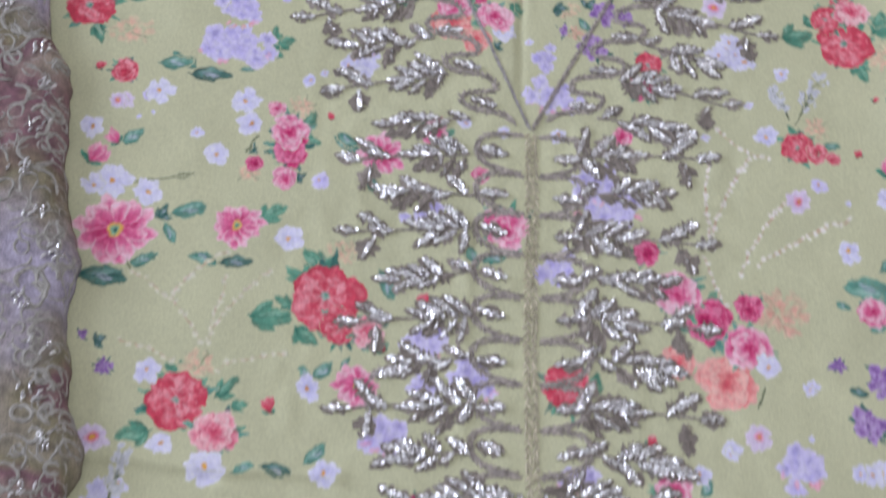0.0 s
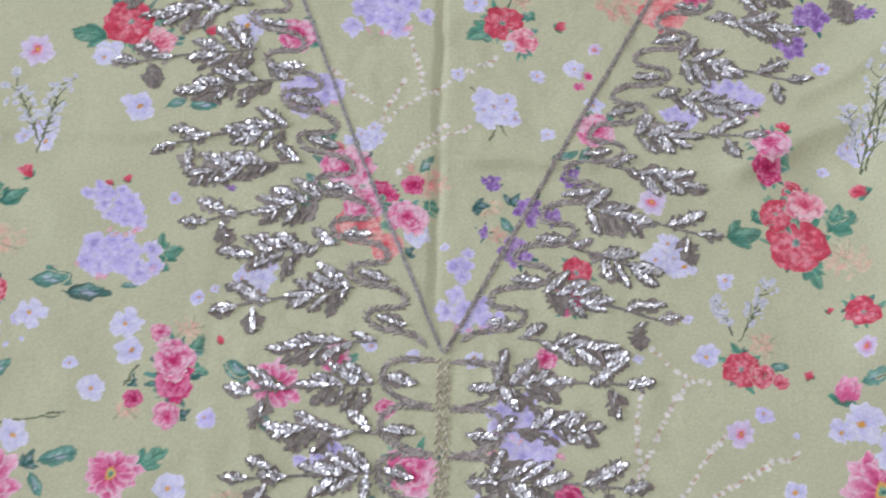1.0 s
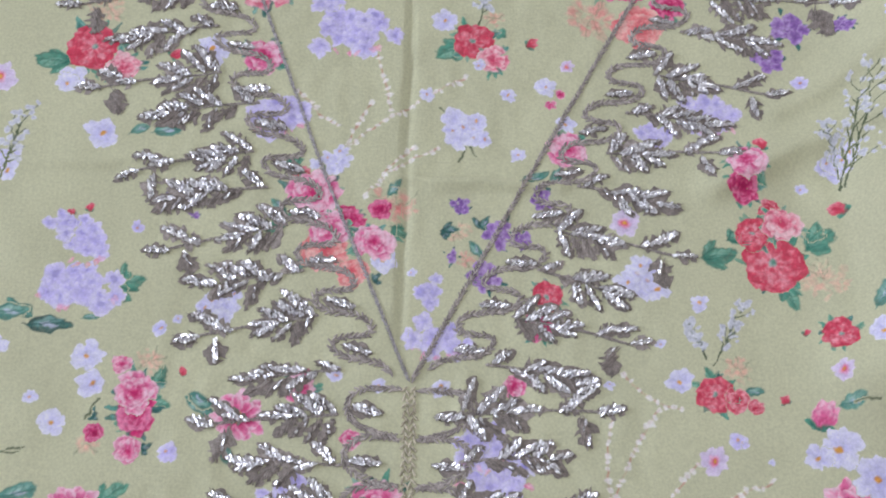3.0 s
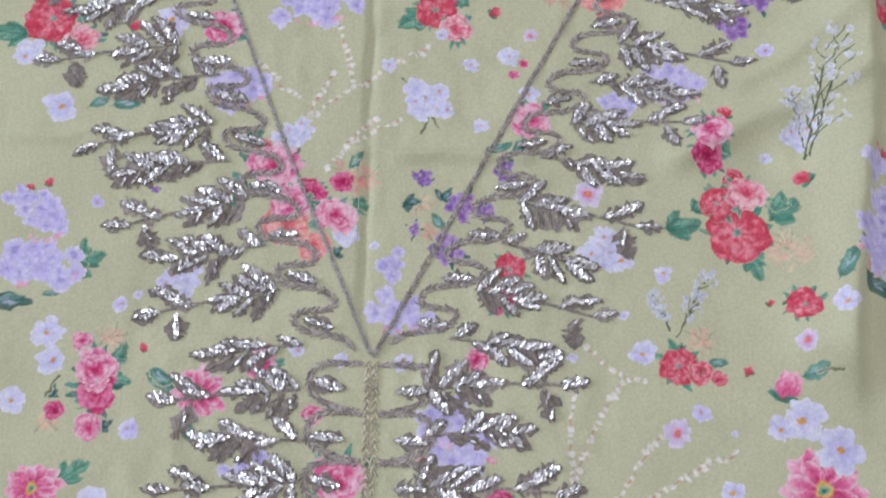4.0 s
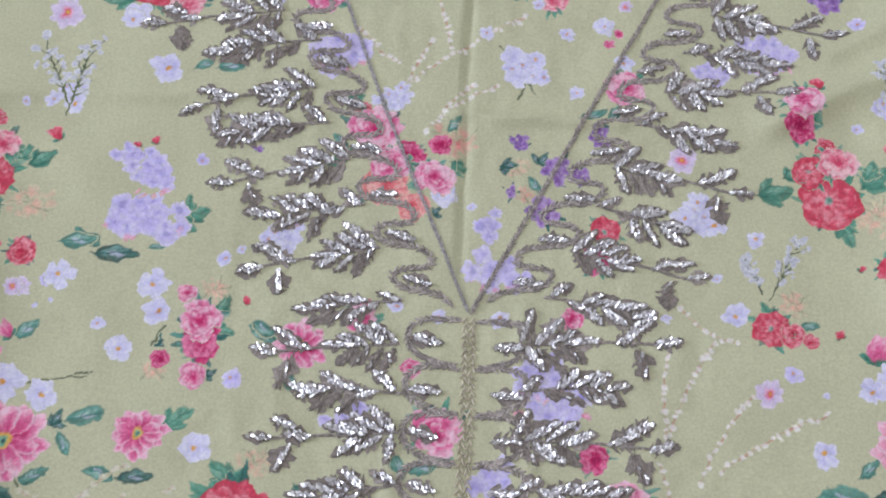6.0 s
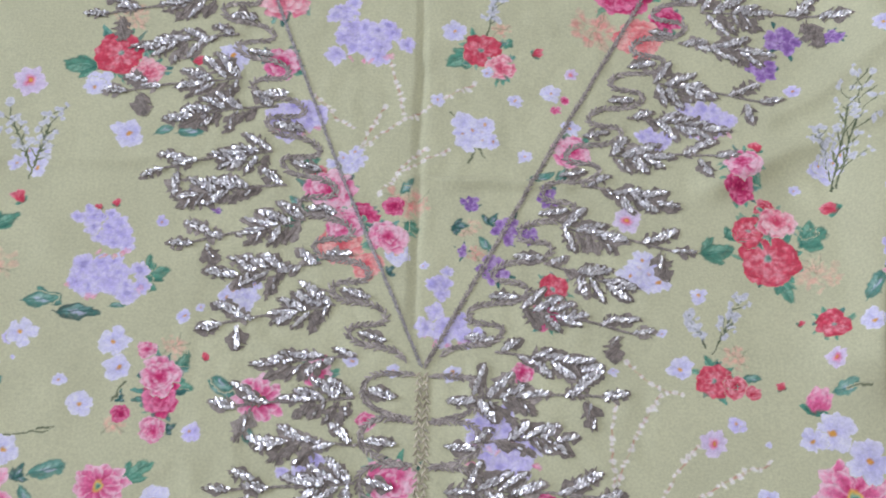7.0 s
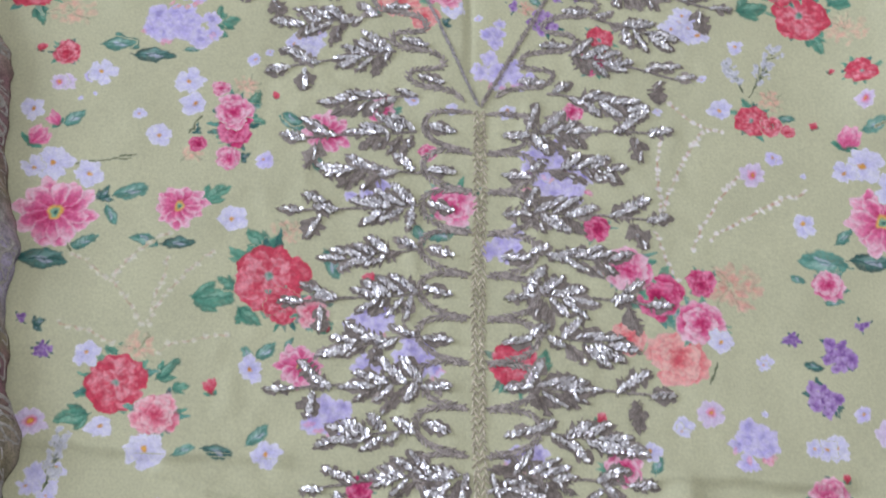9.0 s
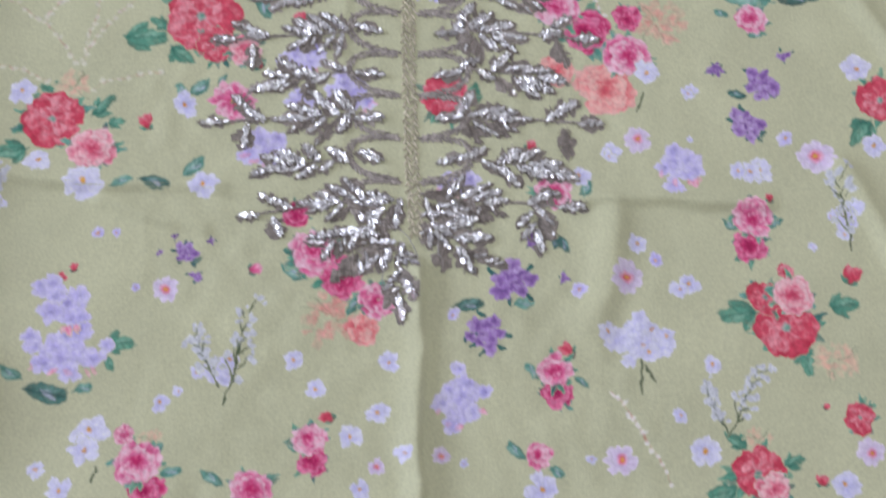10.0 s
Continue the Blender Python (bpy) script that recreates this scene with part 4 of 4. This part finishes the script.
def bead_leaf(name, parent, x, y, length, width, turn, slant, beads, stitches, beaded=True):
    """A flat ragged leaf of taupe thread from its foot; slanting silver beads over it, or satin stitches alone."""
    turn += rnd.uniform(-0.22, 0.22)
    x, y = x + rnd.uniform(-0.9, 0.9), y + rnd.uniform(-0.9, 0.9)
    c, s = math.cos(turn), math.sin(turn)
    width, length = width * rnd.uniform(1.0, 1.4), length * rnd.uniform(0.96, 1.18)
    # thread ground: a low pointed cushion with a toothed rim
    bm = bmesh.new()
    rows = []
    steps = 9
    for i in range(steps + 1):
        u = i / steps
        half = width * 0.56 * math.sin(math.pi * (0.03 + 0.95 * u ** 0.8)) ** 0.8
        row = []
        for q, z in ((-1, 0.0), (-0.5, 0.3), (0, 0.42), (0.5, 0.3), (1, 0.0)):
            w = half * q * (rnd.uniform(0.7, 1.45) if abs(q) == 1 else rnd.uniform(0.85, 1.15))
            l = -0.8 + (length + 2.4) * u + (rnd.uniform(0, 1.8) if abs(q) == 1 else 0)
            row.append(bm.verts.new(at(x + c * l - s * w, y + s * l + c * w, z * 0.8 + 0.24 + rnd.uniform(-0.1, 0.25))))
        rows.append(row)
    for a, b in zip(rows, rows[1:]):
        for j in range(4):
            if j in (0, 3) and rnd.random() < 0.22:
                continue
            bm.faces.new((a[j], b[j], b[j + 1], a[j + 1])).smooth = rnd.random() < 0.5
    ob = part(name, bm, PAD, parent, "" if beaded else "bare taupe thread leaf")
    gap = 1.2
    count = max(3, int(length / gap))
    lean = rnd.uniform(-0.3, 0.2)
    for i in range(count):
        u = (i + 0.5) / count
        half = width / 2 * math.sin(math.pi * u ** 0.85) ** 0.7 * rnd.uniform(0.85, 1.15) + 0.4
        mx, my = x + c * length * u, y + s * length * u
        a = turn + slant * 0.6 + lean + rnd.uniform(-0.15, 0.15)
        if not beaded or rnd.random() < 0.3:
            reach = half * rnd.uniform(0.8, 1.6)
            strand(stitches, [at(mx + reach * e * math.cos(a), my + reach * e * math.sin(a), z) for e, z in ((-1, 0.4), (0, 0.85), (1, 0.4))], rnd.uniform(0.24, 0.36), 4)
        if not beaded and rnd.random() < 0.9:
            continue
        bits = 1 if half < 1.6 else 2 if half < 3.2 else 3
        for j in range(bits):
            if rnd.random() < 0.14:
                continue
            q = ((j + 0.5) / bits * 2 - 1) * half * 0.85
            b = a + rnd.uniform(-0.35, 0.35)
            tilt, roll = rnd.uniform(-0.4, 0.4), rnd.uniform(-0.6, 0.6)
            if rnd.random() < 0.42:
                # tipped to face the window, so that more beads glint
                tilt, roll = 0.62 * math.cos(b) + 0.6 * tilt, -0.62 * math.sin(b) + 0.5 * roll
            facet_bead(beads, mx + q * math.cos(a) + rnd.uniform(-0.3, 0.3), my + q * math.sin(a) + rnd.uniform(-0.3, 0.3), rnd.uniform(0.9, 1.4), b, max(half / bits, 1.4) * rnd.uniform(0.8, 1.3), rnd.uniform(0.55, 0.9), tilt, roll)
    return ob


def stuff_part(name, bm, mat, parent, label):
    ob = part(name, bm, mat, parent)
    tagged(ob, label, kind="stuff")
    return ob


def cord_mesh(points, width, high, gap=0.42):
    """Slanting stitches laid along a line, alternately to its two sides, like a chain."""
    bm = bmesh.new()
    left = 0.0
    side = 1
    for (x0, y0), (x1, y1) in zip(points, points[1:]):
        n = math.hypot(x1 - x0, y1 - y0)
        if n < 1e-6:
            continue
        turn = math.atan2(y1 - y0, x1 - x0)
        while left < n:
            px, py = x0 + (x1 - x0) * left / n, y0 + (y1 - y0) * left / n
            side = -side
            a = turn + side * 0.5 + rnd.uniform(-0.3, 0.3)
            sway = rnd.uniform(0.12, 0.34) * width * side
            ox, oy = -math.sin(turn) * sway, math.cos(turn) * sway
            h = width * 0.62
            strand(bm, [at(px + ox + q * h * math.cos(a), py + oy + q * h * math.sin(a), z) for q, z in ((-1, high * 0.4), (0, high), (1, high * 0.5))], width * 0.21)
            left += width * gap * rnd.uniform(0.85, 1.15)
        left -= n
    return bm


def sprig_stem(parent, points, width=1.5):
    return part("stem", cord_mesh(points, width, 0.6), CORD, parent)


def sprig_root(name, x, y, label):
    bm = bmesh.new()
    strand(bm, [at(x - 1.2, y, 0.5), at(x, y, 1.0), at(x + 1.2, y, 0.5)], 0.9)
    return part(name, bm, CORD, cloth, label)


def long_sprig(x0, y0, x1, y1):
    """A lobed leaf at the foot, a thin stem and four buds."""
    root = sprig_root("embroidered_long_sprig", x0, y0, "lobed leaf, thin stem and buds in silver-grey beads")
    turn, length = math.atan2(y1 - y0, x1 - x0), math.hypot(x1 - x0, y1 - y0)
    up = 1 if x1 > x0 else -1
    k = length / 74
    beads, stitches = bmesh.new(), bmesh.new()

    def place(u, v):
        v = v * up
        return x0 + k * (u * math.cos(turn) - v * math.sin(turn)), y0 + k * (u * math.sin(turn) + v * math.cos(turn))

    def lobe(name, u, v, size, width, a):
        x, y = place(u, v)
        j = rnd.uniform(-0.2, 0.2)
        bead_leaf(name, root, x, y, size * k * rnd.uniform(0.85, 1.15), width * k, turn + up * (a + j), up * (1.0 if a > -0.1 else -0.9), beads, stitches, beaded=a > -0.1 or rnd.random() < 0.45)

    sprig_stem(root, [place(0, 0), place(20, 0), place(40, 1), place(66, 0)])
    for u, v, size, width, a in ((0, 1, 16, 6.6, 0.95), (7, 1.2, 16, 6.8, 0.6), (15, 1.5, 15, 6.4, 0.4), (22, 0.5, 14, 6.0, 0.1), (2, -2, 12, 5.4, -0.95), (8, -2.2, 13, 5.4, -0.7), (14, -2, 12, 5.2, -0.55), (20, -1.6, 12, 5.0, -0.4)):
        lobe("leaf", u, v, size, width, a)
    for u, v, size, width, a in ((45, 1.5, 10, 6.6, 0.25), (51, 6, 12.5, 6.6, 0.45), (63, 0, 11.5, 5.6, 0.02), (54, -4, 13, 7.8, -1.25)):
        lobe("bud", u, v, size, width, a)
    stuff_part("beadwork", beads, BEAD, root, "slanting silver-grey cut beads")
    stuff_part("satin_stitching", stitches, PAD, root, "taupe satin stitches")


def short_sprig(x0, y0, x1, y1):
    """Two small leaves and a lobed leaf with a pointed end."""
    root = sprig_root("embroidered_short_sprig", x0, y0, "short leafy branch in silver-grey beads")
    turn, length = math.atan2(y1 - y0, x1 - x0), math.hypot(x1 - x0, y1 - y0)
    up = 1 if x1 > x0 else -1
    k = length / 56
    beads, stitches = bmesh.new(), bmesh.new()

    def place(u, v):
        v = v * up
        return x0 + k * (u * math.cos(turn) - v * math.sin(turn)), y0 + k * (u * math.sin(turn) + v * math.cos(turn))

    sprig_stem(root, [place(0, 0), place(18, 0.5), place(40, -1)])
    for u, v, size, width, a in ((2, 1, 11, 5.4, 0.5), (11, -1, 10, 5.0, -0.25), (18, 1, 13, 6.4, 0.5), (26, 1.5, 13, 6.4, 0.35), (34, 1, 13, 6.2, 0.2), (20, -2.5, 12, 5.6, -0.6), (28, -2.5, 13, 5.8, -0.45), (36, -2.5, 13, 6.0, -0.4), (43, -1, 12, 5.6, -0.02)):
        x, y = place(u, v)
        bead_leaf("leaf", root, x, y, size * k * rnd.uniform(0.85, 1.15), width * k, turn + up * (a + rnd.uniform(-0.2, 0.2)), up * (1.0 if a > -0.1 else -0.9), beads, stitches, beaded=a > -0.1 or rnd.random() < 0.45)
    stuff_part("beadwork", beads, BEAD, root, "slanting silver-grey cut beads")
    stuff_part("satin_stitching", stitches, PAD, root, "taupe satin stitches")


def leaf_fan(x0, y0, x1, y1):
    """One lobed leaf by itself."""
    root = sprig_root("embroidered_leaf_fan", x0, y0, "single lobed leaf in silver-grey beads")
    turn, length = math.atan2(y1 - y0, x1 - x0), math.hypot(x1 - x0, y1 - y0)
    k = length / 30
    beads, stitches = bmesh.new(), bmesh.new()
    for u, v, size, width, a in ((0, 1, 15, 6.4, 0.7), (8, 1.5, 14, 6.2, 0.45), (16, 0, 14, 6.0, 0.0), (3, -2, 13, 5.6, -0.75), (10, -2, 12, 5.4, -0.5)):
        x, y = x0 + k * (u * math.cos(turn) - v * math.sin(turn)), y0 + k * (u * math.sin(turn) + v * math.cos(turn))
        bead_leaf("leaf", root, x, y, size * k, width * k, turn + a, 1.0 if a > -0.1 else -0.9, beads, stitches, beaded=rnd.random() < 0.7)
    stuff_part("beadwork", beads, BEAD, root, "slanting silver-grey cut beads")
    stuff_part("satin_stitching", stitches, PAD, root, "taupe satin stitches")


# neckline edge, two straight cords that meet at the foot of the opening
part("neckline_cord", cord_mesh([(-1, 1), (-24, 56), (-50, 117), (-80, 197), (-108, 272)], 1.9, 0.6), CORD_SHEEN, cloth, "thin cord along the neckline edge, its sheen coloured in as pale lilac-grey")
part("neckline_cord", cord_mesh([(1, 1), (24, 48), (66, 133), (103, 207), (136, 272)], 2.5, 0.8), CORD, cloth, "thin grey-brown cord along the neckline edge")
# beige cord down the middle, in two plaits
for off in (-1.9, 1.9):
    part("centre_cord", cord_mesh([(off, -4), (off + 0.5, -60), (off - 0.3, -130), (off + 0.8, -200), (off + 2.5, -238)], 3.4, 0.6, 0.62), GOLD, cloth, "beige gold plaited cord along the centre")


def wave(foot, step, count, inner, outer, side, name, side_loops):
    """A winding cord: from the edge outwards and back, once for each step; an oval bead leaf lies in each turn."""
    pts = []
    for i in range(count * 16 + 1):
        u = i / 16
        if side_loops:
            d, along = abs(math.sin(math.pi * u)) ** 0.6, u - 0.08 * math.sin(2 * math.pi * u)
        else:
            d, along = 0.5 - 0.5 * math.cos(2 * math.pi * u), u + 0.065 * math.sin(4 * math.pi * u) + 0.05 * (math.cos(2 * math.pi * u) - 1)
        off = inner + (outer - inner) * d
        pts.append((foot[0] + step[0] * along + side * off, foot[1] + step[1] * along + 0.12 * off))
    part(name, cord_mesh(pts, 3.4, 0.45, 0.38), CORD, cloth, "winding grey-brown braided cord")
    for i in range(count):
        u = i + (0.5 if side_loops else 0.46)
        x, y = foot[0] + step[0] * u + side * (13), foot[1] + step[1] * u + 0.5
        beads, stitches = bmesh.new(), bmesh.new()
        oval = bead_leaf("embroidered_oval_leaf", cloth, x, y, 13.5, 6.4, (0.05 if side > 0 else math.pi - 0.05) + rnd.uniform(-0.1, 0.1), side * 1.0, beads, stitches)
        stuff_part("beadwork", beads, BEAD, oval, "slanting silver-grey cut beads")
        stuff_part("satin_stitching", stitches, PAD, oval, "taupe satin stitches")


wave((2, 7), (13.3, 25.6), 10, 8, 34, 1, "winding_cord", False)
wave((-2, 3), (-10.4, 25.4), 10, 8, 34, -1, "winding_cord", False)
wave((0, -5), (0.1, -25.4), 9, 5, 31, 1, "winding_cord", True)
wave((0, -5), (-0.1, -25.4), 9, 5, 31, -1, "winding_cord", True)


# loose pale thread ends at the foot of the embroidery
for name_x, name_y in ((22, -222), (-6, -240)):
    bm = bmesh.new()
    strand(bm, [at(name_x + 9 * math.sin(u * 0.5), name_y - 2.2 * u + 5 * math.cos(u * 0.9), 2.2) for u in range(12)], 0.28)
    part("loose_thread", bm, LACE, cloth, "loose pale thread end")

long_sprig(52, 38, 122, 23)
long_sprig(74, 88, 147, 75)
long_sprig(102, 136, 171, 140)
long_sprig(129, 188, 200, 176)
long_sprig(159, 240, 242, 239)
long_sprig(-49, 34, -119, 17)
long_sprig(-68, 85, -138, 64)
long_sprig(-89, 127, -158, 110)
long_sprig(-110, 175, -184, 160)
long_sprig(-127, 230, -200, 212)
long_sprig(-36, -19, -108, -28)
long_sprig(-34, -66, -106, -73)
long_sprig(-33, -119, -102, -127)
long_sprig(-30, -169, -105, -176)
long_sprig(26, -16, 107, -11)
long_sprig(24, -66, 104, -68)
long_sprig(24, -116, 101, -119)
long_sprig(25, -169, 102, -170)
long_sprig(-23, -218, -86, -229)
long_sprig(19, -217, 87, -220)
short_sprig(39, 11, 97, 4)
short_sprig(65, 65, 116, 51)
short_sprig(86, 115, 142, 107)
short_sprig(113, 162, 168, 159)
short_sprig(145, 217, 202, 212)
short_sprig(-36, 5, -89, -3)
short_sprig(-58, 59, -115, 48)
short_sprig(-80, 106, -141, 97)
short_sprig(-88, 157, -150, 147)
short_sprig(-114, 205, -170, 193)
short_sprig(-33, -45, -92, -45)
short_sprig(-32, -93, -83, -99)
short_sprig(-31, -143, -85, -151)
short_sprig(-30, -196, -81, -201)
short_sprig(27, -41, 84, -34)
short_sprig(25, -92, 82, -93)
short_sprig(25, -140, 83, -142)
short_sprig(25, -194, 87, -197)
short_sprig(-14, -231, -54, -245)
leaf_fan(-12, -237, -40, -258)
leaf_fan(6, -227, 20, -244)
leaf_fan(14, -235, 44, -256)
leaf_fan(-5, -242, -26, -256)
leaf_fan(-6, -246, 2, -255)
leaf_fan(-6, -256, -5, -283)
leaf_fan(64, -220, 66, -245)
leaf_fan(-6, -218, -26, -238)
leaf_fan(6, -215, 29, -230)


# ---- sheer lace-edged scarf at the side ----
def scarf_edge(y):
    """Scalloped rim of the scarf, x in millimetres."""
    lean = -268 + (60 - y) * 0.135 - 0.12 * max(0, y + 20)
    bulge = max(0, math.cos((y - 8) / 108 * 2 * math.pi)) ** 1.5
    return lean - 3 + 7 * bulge + 2.5 * abs(math.sin(y / 15.0)) + 2.0 * noise.noise((y / 9, 0.3, 0.2))


def scarf_at(x, y, lift=0.0):
    inside = scarf_edge(y) - x
    rise = 14.0 * (1 - math.exp(-max(inside, 0) / 3.5)) + 2.5 * noise.noise((x / 22, y / 22, 5.5)) + 1.2 * noise.noise((x / 8, y / 8, 2.5))
    return Vector((x * MM, y * MM, (max(lie(x, y), 2) + 1.6 + max(rise, -0.6) + lift) * MM))


m, n, l, s = material("sheer_scarf_net")
geo = n.new("ShaderNodeNewGeometry")
tone = n.new("ShaderNodeTexNoise")
tone.inputs["Scale"].default_value = 10
tone.inputs["Detail"].default_value = 3
l.new(geo.outputs["Position"], tone.inputs["Vector"])
ramp = n.new("ShaderNodeValToRGB")
for stop_at, col in ((0.36, lin(176, 166, 192)), (0.45, lin(150, 138, 134)), (0.51, lin(136, 126, 104)), (0.56, lin(128, 88, 104)), (0.66, lin(168, 152, 142))):
    e = ramp.color_ramp.elements.new(stop_at)
    e.color = (*col, 1)
ramp.color_ramp.elements.remove(ramp.color_ramp.elements[0])
ramp.color_ramp.elements.remove(ramp.color_ramp.elements[-1])
l.new(tone.outputs["Fac"], ramp.inputs[0])
l.new(mottle(n, l, geo, ramp.outputs[0], 0.35, 160), s.inputs["Base Color"])
holes = n.new("ShaderNodeTexVoronoi")
holes.inputs["Scale"].default_value = 900
l.new(geo.outputs["Position"], holes.inputs["Vector"])
hr = n.new("ShaderNodeMapRange")
hr.inputs["From Min"].default_value, hr.inputs["From Max"].default_value = 0.1, 0.6
hr.inputs["To Min"].default_value, hr.inputs["To Max"].default_value = 0.55, 0.95
l.new(holes.outputs["Distance"], hr.inputs["Value"])
l.new(hr.outputs["Result"], s.inputs["Alpha"])
s.inputs["Roughness"].default_value = 0.55
NET = m

bm = bmesh.new()
rows = []
for j in range(0, 151):
    y = 120 - 3.2 * j
    edge = scarf_edge(y)
    rows.append([bm.verts.new(scarf_at(edge - 160 * (i / 40) ** 1.3, y)) for i in range(41)])
for a, b in zip(rows, rows[1:]):
    for i in range(40):
        bm.faces.new((a[i], b[i], b[i + 1], a[i + 1])).smooth = True
scarf = part("lace_scarf", bm, NET, None)
tagged(scarf, "sheer mauve-brown scarf with ivory scrolled lace border", "scarf")
t = scarf.modifiers.new("thickness", "SOLIDIFY")
t.thickness = 0.0005


def scarf_cord(points, width, mat, name):
    bm = bmesh.new()
    strand(bm, [scarf_at(x, y, 0.1 + 0.3 * math.sin(i)) for i, (x, y) in enumerate(points)], width, 6)
    return part(name, bm, mat, scarf)


for i in range(215):
    # filigree: strands that wander and curl, close to one another along the rim
    y = 105 - 2.14 * i + rnd.uniform(-4, 4)
    x = scarf_edge(y) - (2 + abs(rnd.gauss(0, 17)))
    a, bend = rnd.uniform(0, 6.28), rnd.choice((-1, 1)) * rnd.uniform(0.15, 0.55)
    pts = []
    for j in range(rnd.randint(9, 18)):
        pts.append((x, y))
        x, y = x + 2.3 * math.cos(a), y + 2.3 * math.sin(a)
        x = min(x, scarf_edge(y) - 0.8)
        a += bend + rnd.uniform(-0.5, 0.5)
        bend *= 1.04
    scarf_cord(pts, rnd.uniform(0.4, 0.9) if i % 3 else rnd.uniform(0.9, 1.5), LACE, "lace_scroll")
    if i % 12 == 2:
        bm = bmesh.new()
        y0 = 105 - 2.14 * i
        x0 = scarf_edge(y0) - rnd.uniform(8, 26)
        for j in range(9):
            x, y = x0 + rnd.uniform(-6, 6), y0 + rnd.uniform(-5, 5)
            a = rnd.uniform(0.6, 1.6)
            strand(bm, [scarf_at(x + q * math.cos(a), y + q * math.sin(a), z) for q, z in ((-1.8, 1.0), (0, 1.6), (1.8, 1.0))], 0.8)
        stuff_part("bead_knot", bm, BEAD, scarf, "silver beads on the lace border")
